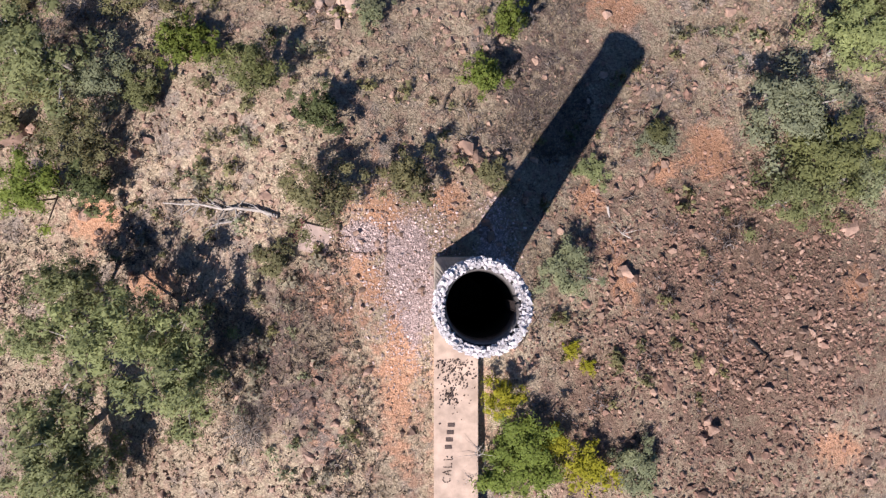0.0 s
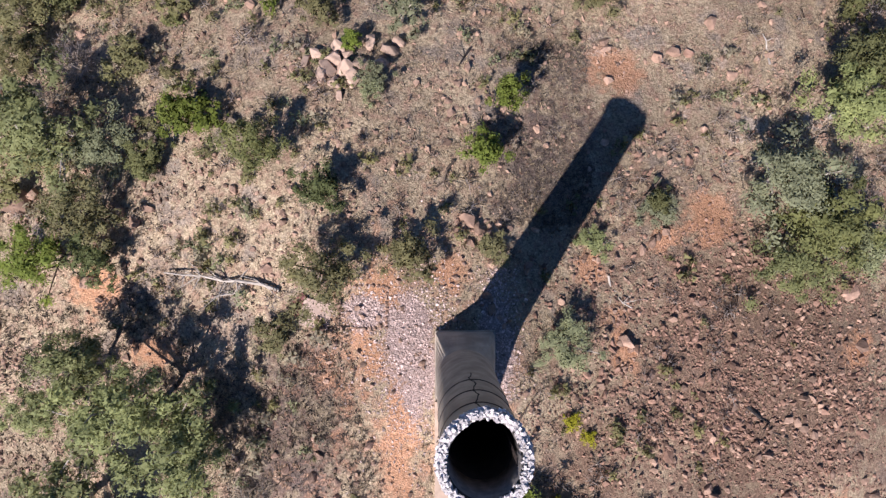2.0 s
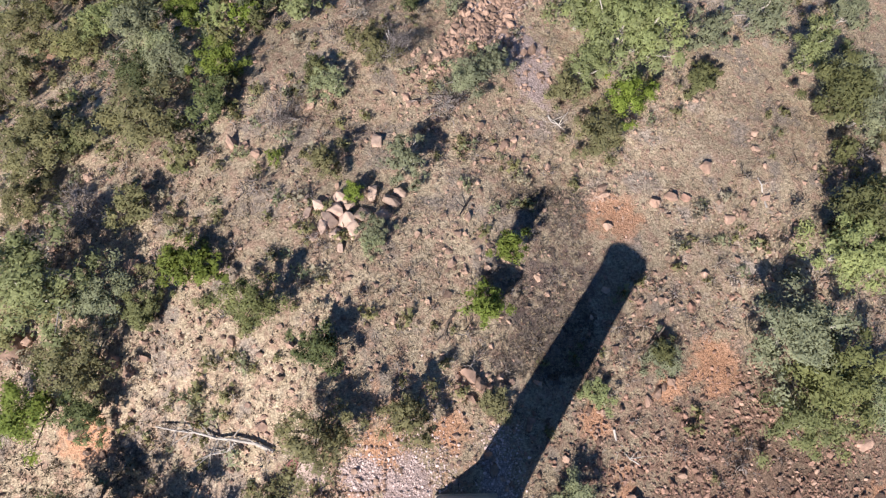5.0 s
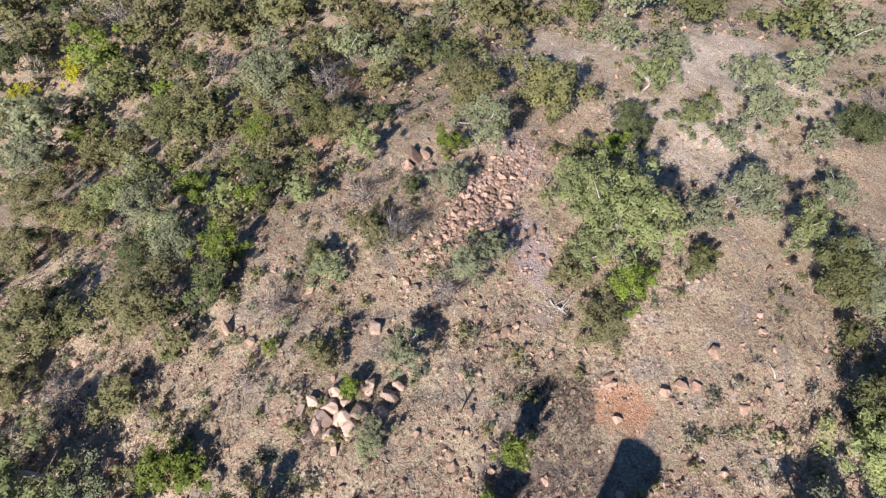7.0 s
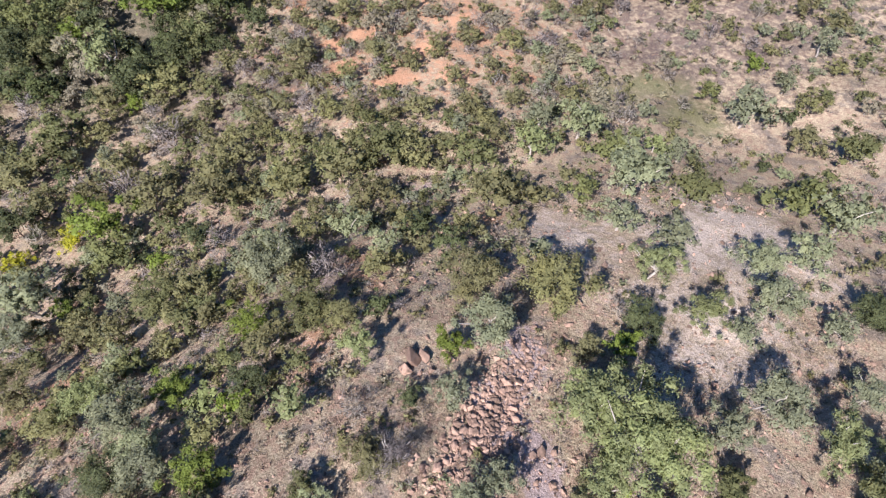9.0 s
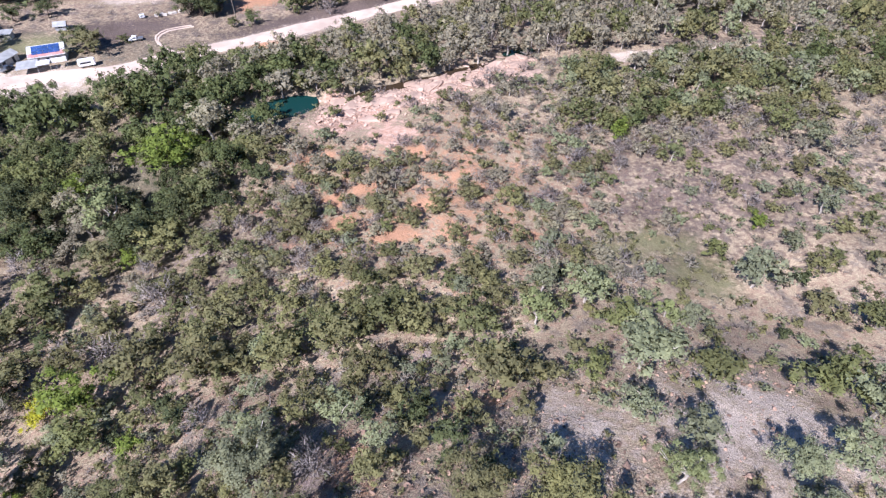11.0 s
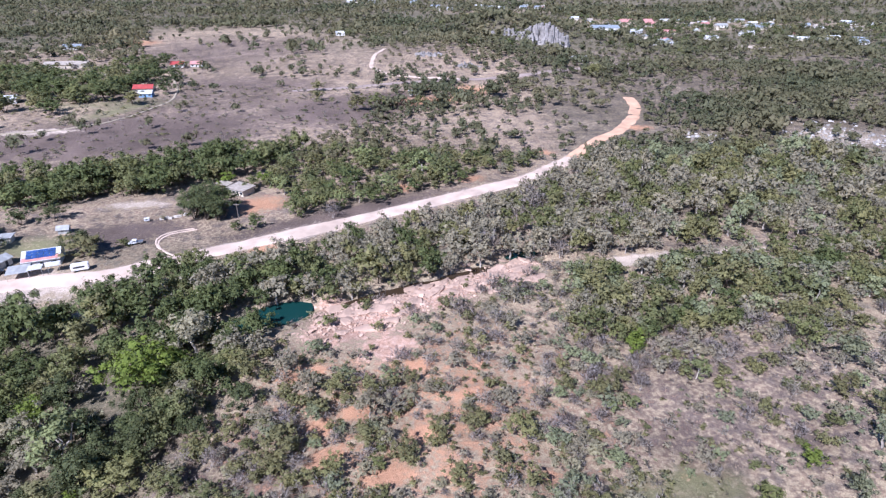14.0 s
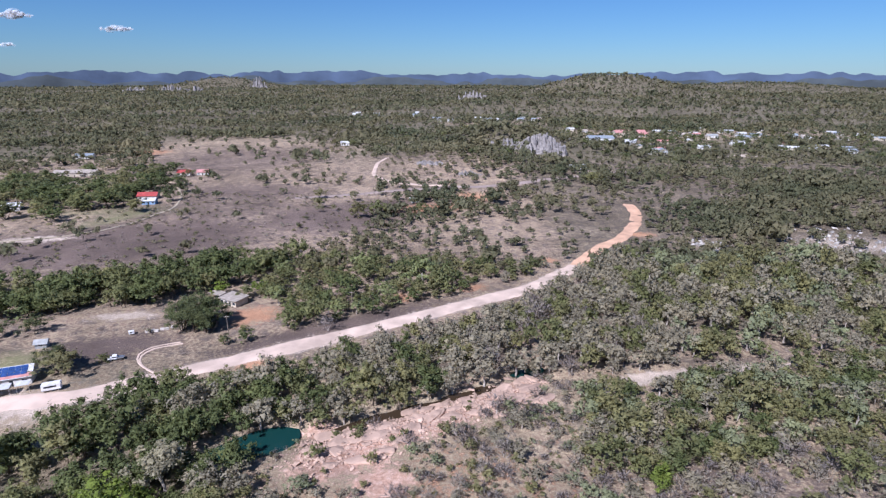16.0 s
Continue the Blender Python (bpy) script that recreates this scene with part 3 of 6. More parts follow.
def join_woods():
    """The trees past the counted ones, as one stand for each kind."""
    for kind, items in JOINED.items():
        for which, mat, word in ((0, LEAF[kind], "woodland"), (1, bark_of(kind), "woodland_stems")):
            k = 3
            vs, fs, ns, n = [], [], [], 0
            for item in items:
                me = item[which]
                v, f = np.empty(len(me.vertices) * 3, np.float32), np.empty(len(me.loops), np.int32)
                me.vertices.foreach_get("co", v)
                me.loops.foreach_get("vertex_index", f)
                m = np.array(item[2])
                vs.append(v.reshape(-1, 3) @ m[:3, :3].T + m[:3, 3])
                fs.append(f.reshape(-1, k) + n)
                ns.append(item[3] @ m[:3, :3].T)
                n += len(me.vertices)
            ob = part(word, fast_mesh(word, np.concatenate(vs), np.concatenate(fs), normals=unit(np.concatenate(ns)) if which == 0 else None), mat)
            tagged(ob, KIND_LABEL[kind][1].replace("tree", "trees") + (" in a stand" if which == 0 else ", stems of a stand"), "woods", kind="stuff")


NEAR_TREES = [  # kind, then x, y, crown radius, height
    ("bright", [(-8.3, 28.8, 1.2, 2.0), (-24.1, 22.3, 2.6, 4.5), (3.5, 18.0, 2.3, 4.5), (5.7, 23.7, 1.8, 6.0), (-36.4, 9.2, 3.6, 6.4), (-23.7, 43.9, 2.7, 4.9), (18.2, 39.3, 2.8, 5.6), (20.4, 59.4, 2.2, 3.7), (-31.3, 54.1, 2.7, 4.5), (-25.1, 64.0, 3.0, 5.1), (0.3, 58.3, 2.1, 3.6), (-62.6, 74.3, 2.5, 4.2)]),
    ("dark", [(-10.5, 14.6, 2.3, 4.7), (-32.1, 8.7, 2.4, 4.3), (-33.4, 43.8, 3.2, 4.5), (-23.9, 39.5, 2.6, 3.9), (23.7, 63.4, 3.0, 5.4), (58.4, 65.7, 3.1, 5.6), (-21.8, 54.2, 2.5, 4.5), (-3.8, 51.4, 1.3, 2.3), (56.5, 67.1, 3.3, 6.0)]),
    ("dead", [(-17.0, -12.8, 2.3, 2.8), (-5.1, 45.0, 2.7, 3.5), (0.1, 38.6, 2.5, 2.8), (-16.4, 37.3, 2.9, 2.9), (-35.7, 27.7, 2.9, 3.5), (-39.1, 23.5, 3.0, 3.5), (-9.3, 50.6, 1.9, 2.5)]),
    ("green", [(27.2, 42.8, 2.0, 3.6), (41.5, 41.1, 4.3, 7.8), (-15.9, 18.3, 2.8, 5.7), (35.0, 12.7, 5.0, 7.4), (20.0, 14.2, 1.5, 2.5), (-27.5, 18.3, 2.0, 2.9), (-23.0, -12.5, 1.4, 2.8), (40.7, 27.1, 4.2, 7.5), (-38.5, 35.8, 2.5, 2.9), (-27.6, 17.3, 1.7, 2.4), (28.5, 43.9, 1.7, 2.9), (-13.1, 42.3, 1.5, 2.6), (-17.3, 64.1, 4.0, 6.8), (-43.7, 72.3, 4.2, 7.2)]),
    ("grey", [(17.3, -16.2, 2.8, 2.3), (31.0, 16.2, 4.7, 7.5), (39.3, 10.3, 3.6, 5.4), (-31.6, 18.8, 3.4, 4.1), (-6.6, 23.8, 1.3, 1.8), (-3.9, 31.4, 2.3, 4.7), (-29.2, 44.4, 3.1, 5.5), (2.3, 40.9, 2.7, 4.4), (-12.0, 40.8, 2.1, 2.5), (20.1, 13.8, 2.0, 1.8), (-6.3, 25.1, 1.5, 2.0), (35.7, 52.2, 3.9, 7.4), (29.4, 49.0, 2.5, 4.7), (42.4, 67.6, 3.8, 7.2), (36.9, 62.6, 2.2, 4.1), (50.5, 64.5, 2.4, 4.6), (48.4, 54.3, 2.7, 5.1), (44.1, 44.0, 3.5, 6.7), (45.5, 39.5, 3.2, 6.1), (4.8, 43.1, 1.9, 3.7), (-34.6, 50.4, 3.9, 7.3), (-30.8, 46.9, 2.9, 5.4), (-24.5, 73.9, 5.2, 9.9)]),
    ("grey", [(5.2, 60.7, 3.8, 7.3), (0.5, 52.3, 2.1, 4.0), (43.9, 74.8, 3.8, 7.3), (-66.6, 68.9, 4.3, 8.1)]),
    ("olive", [(-10.0, 7.5, 3.3, 6.0), (-2.8, 9.2, 2.5, 4.1), (-14.3, 2.2, 1.9, 2.3), (4.3, 9.8, 1.7, 1.7), (-32.3, 13.2, 3.3, 5.9), (-11.3, 32.0, 1.9, 3.0), (15.2, 35.4, 3.2, 4.2), (12.3, 40.9, 2.2, 3.5), (-6.8, 44.6, 2.1, 2.5), (-31.2, 37.0, 4.4, 5.3), (-42.1, 33.8, 3.9, 4.7), (-30.2, 27.9, 2.5, 3.2), (-41.9, 28.7, 2.8, 3.6), (-38.4, 19.3, 3.2, 3.9), (16.2, 58.8, 2.0, 3.0), (-57.5, 57.7, 4.0, 6.0), (-44.9, 51.1, 3.4, 5.1), (-51.8, 47.3, 3.5, 5.3), (-7.9, 45.6, 2.0, 3.0), (-43.4, 38.0, 2.7, 4.1), (-12.7, 63.2, 2.7, 4.1), (13.3, 67.8, 4.9, 7.4)]),
    ("olive", [(3.2, 69.0, 4.0, 6.0)]),
    ("pale", [(-31.6, -0.2, 3.5, 9.1), (-33.6, -13.1, 5.6, 10.1), (13.7, 10.6, 1.8, 1.8), (31.7, 8.0, 3.6, 5.1), (39.4, 23.6, 4.7, 8.5), (-35.7, 21.0, 5.4, 8.0), (-26.3, -4.6, 4.9, 10.8), (-21.7, -6.9, 4.3, 8.6), (-21.4, -6.3, 3.1, 5.7), (-35.4, -4.6, 3.0, 7.3), (-31.5, -16.5, 4.2, 7.6), (17.9, 45.4, 4.6, 10.1), (14.7, 42.9, 3.0, 6.1), (15.5, 50.5, 3.5, 6.9), (32.2, 64.3, 2.9, 5.8), (41.4, 47.4, 3.1, 6.2), (-41.8, 53.7, 3.2, 6.4), (-10.0, 58.3, 2.4, 4.9), (27.7, 72.2, 3.1, 6.3)]),
    ("yellow", [(5.0, -9.3, 1.8, 2.9), (9.8, -13.6, 1.6, 2.5), (12.6, -15.8, 2.4, 2.9), (11.4, -5.7, 0.9, 1.2), (13.1, -7.2, 0.8, 1.0)]),
]
SLOPE_TREES = [
    ("bright", [(-63.3, 93.8, 5.6, 9.6), (-49.2, 83.9, 2.4, 4.1), (72.0, 142.2, 2.4, 4.1), (47.2, 180.6, 3.8, 6.4), (-74.3, 166.2, 8.1, 13.7), (-69.2, 172.1, 5.2, 8.8), (-95.5, 156.4, 4.7, 7.9), (-74.0, 135.5, 2.7, 4.6)]),
    ("dark", [(-42.0, 87.3, 2.9, 5.3), (-81.9, 94.3, 4.2, 7.6), (73.4, 123.2, 2.2, 4.0), (61.8, 107.1, 1.7, 3.1)]),
    ("dead", [(-38.2, 80.4, 2.2, 2.9), (-64.3, 105.5, 4.4, 5.7), (-60.0, 120.2, 5.1, 6.7), (-28.3, 125.1, 3.1, 4.1), (53.0, 130.0, 2.4, 3.1), (38.0, 122.0, 3.0, 3.9), (44.9, 165.5, 3.1, 4.0), (78.5, 161.7, 2.7, 3.5), (65.2, 154.7, 2.4, 3.1), (20.3, 129.0, 3.0, 3.9), (9.3, 121.7, 2.2, 2.9), (23.9, 152.0, 2.8, 3.6), (13.5, 171.8, 3.1, 4.0), (23.8, 169.2, 3.0, 3.9), (1.8, 179.9, 3.2, 4.1), (-19.0, 129.4, 3.1, 4.0), (-5.2, 175.6, 2.8, 3.7), (-13.1, 160.2, 3.1, 4.1), (7.8, 159.9, 3.1, 4.0), (25.4, 140.5, 1.7, 2.2), (47.7, 153.4, 1.9, 2.4), (67.2, 180.1, 2.8, 3.7), (61.6, 186.4, 2.9, 3.7)]),
    ("dead", [(35.0, 180.4, 3.3, 4.2)]),
    ("ghost", [(-17.7, 155.6, 4.3, 8.6), (-66.8, 180.1, 6.8, 13.7), (-40.5, 171.0, 3.7, 7.4), (-33.3, 163.9, 3.5, 7.0)]),
    ("green", [(-58.2, 85.0, 4.4, 7.5), (-12.0, 108.8, 5.4, 9.1), (5.2, 105.9, 5.2, 8.8), (31.1, 105.6, 4.6, 7.8), (40.9, 91.7, 4.7, 8.0), (22.6, 93.4, 3.2, 5.4), (60.2, 92.0, 5.8, 9.9), (78.8, 108.6, 4.8, 8.1), (-86.5, 113.5, 5.5, 9.3), (-85.7, 122.4, 6.2, 10.6), (59.3, 133.1, 3.2, 5.5), (92.2, 181.9, 5.7, 9.6), (-16.8, 120.1, 3.7, 6.2), (-10.1, 113.2, 4.2, 7.2), (-21.7, 107.5, 4.3, 7.4), (-30.1, 103.2, 4.0, 6.8)]),
    ("grey", [(-68.3, 75.3, 5.9, 11.2), (-15.1, 84.2, 3.5, 6.7), (-8.7, 78.6, 2.7, 5.1), (26.2, 113.8, 4.8, 9.2), (18.5, 117.1, 3.7, 7.1), (30.6, 94.6, 5.3, 10.1), (45.0, 108.7, 3.3, 6.3), (32.2, 78.0, 3.8, 7.3), (26.2, 83.2, 3.3, 6.3), (63.7, 86.6, 4.9, 9.3), (52.8, 77.0, 3.8, 7.2), (63.8, 123.4, 5.7, 10.8), (38.4, 115.5, 1.8, 3.4), (75.6, 133.2, 2.9, 5.4), (87.2, 144.6, 3.9, 7.5), (97.4, 173.6, 4.9, 9.3), (32.0, 98.6, 4.5, 8.6)]),
    ("olive", [(-44.0, 98.8, 6.1, 9.2), (-57.1, 100.2, 5.7, 8.5), (-29.0, 98.9, 5.2, 7.8), (-20.1, 103.3, 5.6, 8.3), (-14.2, 97.1, 4.6, 6.9), (-4.9, 107.7, 4.9, 7.4), (7.6, 91.7, 5.6, 8.4), (72.5, 113.7, 4.3, 6.5), (-40.0, 75.9, 3.4, 5.1), (-64.4, 78.7, 2.6, 3.9), (-79.9, 98.9, 4.8, 7.1), (-88.3, 108.8, 5.1, 7.7), (-71.5, 102.7, 4.7, 7.0), (-41.1, 111.6, 4.6, 6.8), (-31.0, 113.4, 4.0, 6.0), (-20.7, 124.9, 3.5, 5.3), (-5.4, 123.9, 4.1, 6.2), (-12.0, 122.6, 3.0, 4.5), (4.6, 121.9, 3.8, 5.7), (-40.6, 122.8, 2.9, 4.4), (-69.3, 113.1, 3.9, 5.8), (-48.5, 115.4, 3.6, 5.4), (36.0, 163.0, 3.7, 5.5)]),
    ("olive", [(29.6, 149.1, 1.9, 2.8), (89.0, 161.9, 3.7, 5.5), (94.2, 151.9, 4.5, 6.7), (88.8, 137.4, 2.8, 4.2), (78.3, 126.3, 3.6, 5.3), (13.9, 125.5, 2.9, 4.4), (25.9, 130.7, 2.0, 3.0), (4.4, 126.2, 2.9, 4.4), (9.7, 113.8, 3.3, 4.9), (1.3, 112.1, 3.2, 4.8), (16.8, 110.4, 3.2, 4.8), (15.4, 149.2, 3.9, 5.8), (4.4, 151.7, 3.4, 5.2), (1.5, 136.6, 2.9, 4.4), (-23.1, 138.6, 3.3, 4.9), (-9.4, 144.0, 3.3, 5.0), (-2.7, 150.2, 2.9, 4.4), (-16.9, 147.2, 3.4, 5.1), (-24.9, 125.7, 3.7, 5.5), (-36.9, 129.0, 3.0, 4.5), (-35.4, 146.8, 5.2, 7.8), (-36.4, 142.2, 3.7, 5.5), (-67.1, 140.4, 5.9, 8.8)]),
    ("olive", [(-80.7, 137.0, 4.7, 7.1), (-27.1, 164.3, 4.0, 6.1), (-45.3, 105.3, 4.7, 7.1), (-46.2, 119.1, 3.8, 5.7), (-38.1, 118.6, 3.0, 4.5), (-9.3, 167.8, 2.7, 4.1), (10.6, 140.6, 2.3, 3.5), (63.5, 165.1, 2.3, 3.5), (79.6, 173.8, 2.5, 3.8)]),
    ("pale", [(16.2, 107.0, 4.0, 8.1), (40.9, 111.1, 2.2, 4.5), (59.6, 169.3, 3.2, 6.4), (36.6, 157.4, 1.6, 3.2), (41.2, 158.8, 1.9, 3.8), (41.3, 108.3, 2.2, 4.4), (-83.6, 147.1, 6.6, 13.2)]),
    ("yellow", [(-70.5, 92.0, 2.8, 4.0), (-78.5, 87.3, 2.6, 3.7)]),
]
TAKEN = []
NEAR_TREES.append(("bright", [(6.9, -13.2, 3.3, 3.2), (5.4, -15.9, 2.6, 3.0), (8.6, -16.2, 2.4, 2.8)]))
NEAR_TREES.append(("grey", [(10.6, 1.3, 2.9, 3.0)]))
NEAR_TREES.append(("pale", [(18.6, 47.6, 4.6, 10.5), (14.6, 50.4, 4.2, 9.5)]))
for level, stand in ((0, NEAR_TREES), (1, SLOPE_TREES)):
    for kind, places in stand:
        for x, y, r, h in places:
            plant(kind, x, y, r, h, level, "trees and shrubs about the chimney hill" if level == 0 else "trees and shrubs of the lower slope", True)
            TAKEN.append((x, y, r))

# the valley's own trees: each kind of ground has its growth
CREEK_X, CREEK_Y = [p[0] for p in CREEK], [p[1] for p in CREEK]
ROAD_X, ROAD_Y = [p[0] for p in ROAD_LINE + CLAY_LINE[1:4]], [p[1] for p in ROAD_LINE + CLAY_LINE[1:4]]
GARDEN_BAND = [(-240, 280), (-176, 292), (-130, 305), (-108, 325), (-84, 365), (-60, 405), (-40, 440)]


def growth(x, y, d_road, d_creek, z):
    """Density a square metre, kinds, radii, height for one radius."""
    bare, scree, burnt, rock, green, pale = z[:6]
    cy, ry = np.interp(x, CREEK_X, CREEK_Y), np.interp(x, ROAD_X, ROAD_Y)
    if d_road < (16 if y < ry and -80 < x < 30 else 25 if y < ry and x < -90 else 9.5) or (d_creek < (1.6 if y > cy else 3.5) and x < 34) or pale > 0.6:
        return None
    if blob(x, y, -51, 199, 7.2, 3.8, 35) > 0.3 or blob(x, y, -45, 187, 6, 8, 20) > 0.4 or near_line(x, y, GRAVEL) < 4.5 or blob(x, y, 220, 360, 34, 24) > 0.5 or blob(x, y, -78, 275, 13, 11, 30) > 0.35 or blob(x, y, -126, 230, 18, 12) > 0.05 or blob(x, y, -92, 291, 9, 9) > 0.2 or near_line(x, y, LOOP) < 4:
        return None
    if rock > 0.5 and y < cy + 1:
        return 0.010, "olive olive green", (0.7, 1.6), 1.5
    if bare > 0.6:
        return 0.004, "olive dead grey", (0.7, 1.7), 1.4
    if y < 60:
        if x < -15 - 0.25 * max(0, 30 - y):
            return 0.05, "olive olive green olive bright dead grey pale", (0.8, 2.4), 1.5
        return (0.02, "olive grey green dead", (0.8, 2.2), 1.5) if x > 38 else None
    if y < 122:
        if x < 14 + max(0, y - 85) * 0.5:
            return 0.062 + (0.035 if x < -28 else 0), "olive olive green dark grey green olive dead olive", (1.0, 3.0), 1.6
        return 0.006, "grey olive olive dead green", (0.9, 2.0), 1.5
    if x < -46 and y < cy + 30:
        return (0.07, "green dark dark dark ghost dark olive green dark dark", (2.4, 5.2), 1.9) if y > 135 + max(0, x + 75) * 0.8 else (0.05, "olive green dead ghost olive", (1.5, 3.4), 1.7)
    if y < 170 and x < 20:
        return (0.11, "olive olive olive green ghost dead grey dead", (1.2, 3.0), 1.4) if x < -12 else (0.075, "olive dead ghost ghost dead olive", (0.9, 2.7), 1.35)
    if y < 168:
        return (0.06, "ghost dead olive dead grey ghost", (1.0, 2.7), 1.35) if x < 40 else (0.018, "olive dead ghost grey green", (0.9, 2.6), 1.4)
    if cy + 1.2 < y < ry - 12:
        return (0.055, "ghost ghost ghost ghost olive ghost green dead" if x > 5 else "ghost ghost olive olive ghost green dark", (2.2, 4.4), 1.9) if x < 80 else (0.045, "ghost ghost olive olive grey green", (2.6, 5.0), 2.0)
    if y <= cy + 1.2:
        return (0.06, "dead olive ghost dead dead grey ghost", (0.9, 2.6), 1.4) if x < 38 else ((0.075, "olive ghost olive green grey olive dark", (1.8, 4.1), 1.7) if y > cy - 46 else (0.06, "dead ghost ghost dead olive dead", (1.0, 2.8), 1.4))
    if near_line(x, y, GARDEN_BAND) < 17:
        return 0.055, "dark green dark dark green dark olive", (3.2, 6.6), 1.75
    if -84 < x < 70 and y > ry + 14:
        return (0.036, "green dark olive olive green pale olive", (2.0, 4.6), 1.6) if x < 5 else (0.03, "green olive olive dark ghost", (1.6, 3.4), 1.6)
    if x > 60:
        return 0.055, "ghost ghost olive olive grey olive pale green", (2.6, 5.0), 1.9
    if d_road < 20 or burnt > 0.3:
        return 0.0016, "olive dead ghost", (0.6, 1.4), 1.2
    return 0.006, "olive green ghost", (1.5, 3.0), 1.7


rng = np.random.default_rng(11)
n_try = 36000
cy_ = np.sort(12 + 334 * rng.random(n_try) ** 0.75)
cx_ = rng.uniform(-1, 1, n_try) * (0.78 * cy_ + 30)
weight = 334 * 1.3 * (0.78 * cy_ + 30) / n_try * 1.6
d_r = np.minimum(near_line(cx_, cy_, ROAD_LINE), near_line(cx_, cy_, CLAY_LINE) + 4)
d_c = near_line(cx_, cy_, CREEK)
zz = zones(cx_, cy_)
CELLS = {}
for x, y, r in TAKEN:
    CELLS.setdefault((int(x // 8), int(y // 8)), []).append((x, y, r))


def crowded(x, y, r, share):
    i, j = int(x // 8), int(y // 8)
    return any((x - a) ** 2 + (y - b) ** 2 < (share * (r + c)) ** 2 for p in (-1, 0, 1) for q in (-1, 0, 1) for a, b, c in CELLS.get((i + p, j + q), ()))


for i in range(n_try):
    x, y = float(cx_[i]), float(cy_[i])
    g = growth(x, y, d_r[i], d_c[i], [v[i] for v in zz])
    if not g or random.random() > g[0] * weight[i]:
        continue
    r = random.uniform(*g[2]) * ((1.5 if random.random() < 0.14 else 1.1) if y > 180 else 1.0)
    if crowded(x, y, r, 0.38 if g[0] > 0.045 else 0.46 if g[0] > 0.02 else 0.62):
        continue
    CELLS.setdefault((int(x // 8), int(y // 8)), []).append((x, y, r))
    plant(random.choice(g[1].split()), x, y, r, r * g[3] * random.uniform(0.8, 1.25), 1 if y < 175 else 2, "woodland of the slope and valley")


# low scrub between the trees, nearest the hill and on the lower slope
for i in range(11500):
    if i < 3600:
        x, y = random.uniform(-52, 50), random.uniform(-22, 72)
        want = 0.5 + 0.6 * float(ripple(x, y, 6.0)) + (0.35 if x < -10 and y > 22 else 0) - (0.3 if x > 10 and y > 22 else 0)
    else:
        x, y = random.uniform(-75, 120), random.uniform(72, 215)
        want = 0.85 + 0.5 * float(ripple(x, y, 9.0)) - (0.3 if x > 22 and y < 110 else 0.35 if x > 40 and y < 180 else 0)
    r = random.uniform(0.35, 1.0) if i < 3600 else random.uniform(0.45, 1.3)
    if random.random() > want or (-1.8 < x < 6 and y < 9) or abs(x) > 0.8 * y + 34 or crowded(x, y, r, 0.7):
        continue
    z6 = zones(np.array([x]), np.array([y]))
    if max(z6[0][0], z6[1][0], z6[5][0]) > (0.35 if y < 12 else 0.55) or z6[3][0] > 0.3:
        continue
    plant(random.choice(("dead dead dead olive" if y < 22 and x > -8 else "olive olive dead dead ghost grey" if y < 72 else "dead dead olive ghost olive grey").split()), x, y, r, r * random.uniform(0.9, 1.5), 3, "low scrub")


# ---- far woods ----
def woods(name, n, y0, y1, power, r_range, faces, seed, keep, label):
    rg = np.random.default_rng(seed)
    y = y0 + (y1 - y0) * rg.random(n) ** power
    x = rg.uniform(-1, 1, n) * (0.80 * y + 30)
    ok = keep(x, y, rg.random(n))
    x, y = x[ok], y[ok]
    r = rg.uniform(*r_range, len(x)) ** 1.0 * np.where(rg.random(len(x)) < 0.12, 1.6, 0.95) * (0.85 + 0.3 * ripple(x, y, 60))
    h = r * rg.uniform(1.2, 2.0, len(x))
    z = height(x, y)
    k = len(x)
    # a few billows to a crown, leaf faces over their outer skin
    lobes = 5
    way = unit(rg.normal(0, 1, (k, lobes, 3)))
    middle = way * rg.uniform(0.3, 0.62, (k, lobes, 1)) * (1, 1, 0.55)
    which = rg.integers(0, lobes, (k, faces))
    out = unit(rg.normal(0, 1, (k, faces, 3)) + (0, 0, 0.35))
    c = (np.take_along_axis(middle, which[:, :, None], 1) + out * rg.uniform(0.3, 0.52, (k, faces, 1)) * (1, 1, 0.85)) * r[:, None, None]
    c += np.stack([x, y, z + h * 0.6], -1)[:, None, :]
    c[:, :, 2] = np.maximum(c[:, :, 2], z[:, None] + 0.2)
    normal = unit(out + rg.normal(0, 0.35, (k, faces, 3)))
    along = unit(np.cross(normal, rg.normal(0, 1, (k, faces, 3))))
    s = r[:, None, None] * rg.uniform(0.6, 1.3, (k, faces, 1)) * 1.7 / faces ** 0.5
    v, f = slivers(c.reshape(-1, 3), (along * s).reshape(-1, 3), (np.cross(normal, along) * s * 0.9).reshape(-1, 3))
    lit = np.repeat(unit(0.42 * out + rg.normal(0, 0.3, (k, faces, 3)) + (0, 0, 0.8)).reshape(-1, 3), 3, axis=0)
    return tagged(part(name, fast_mesh(name, v, f, normals=lit), FAR_LEAF), label, "woods", kind="stuff")


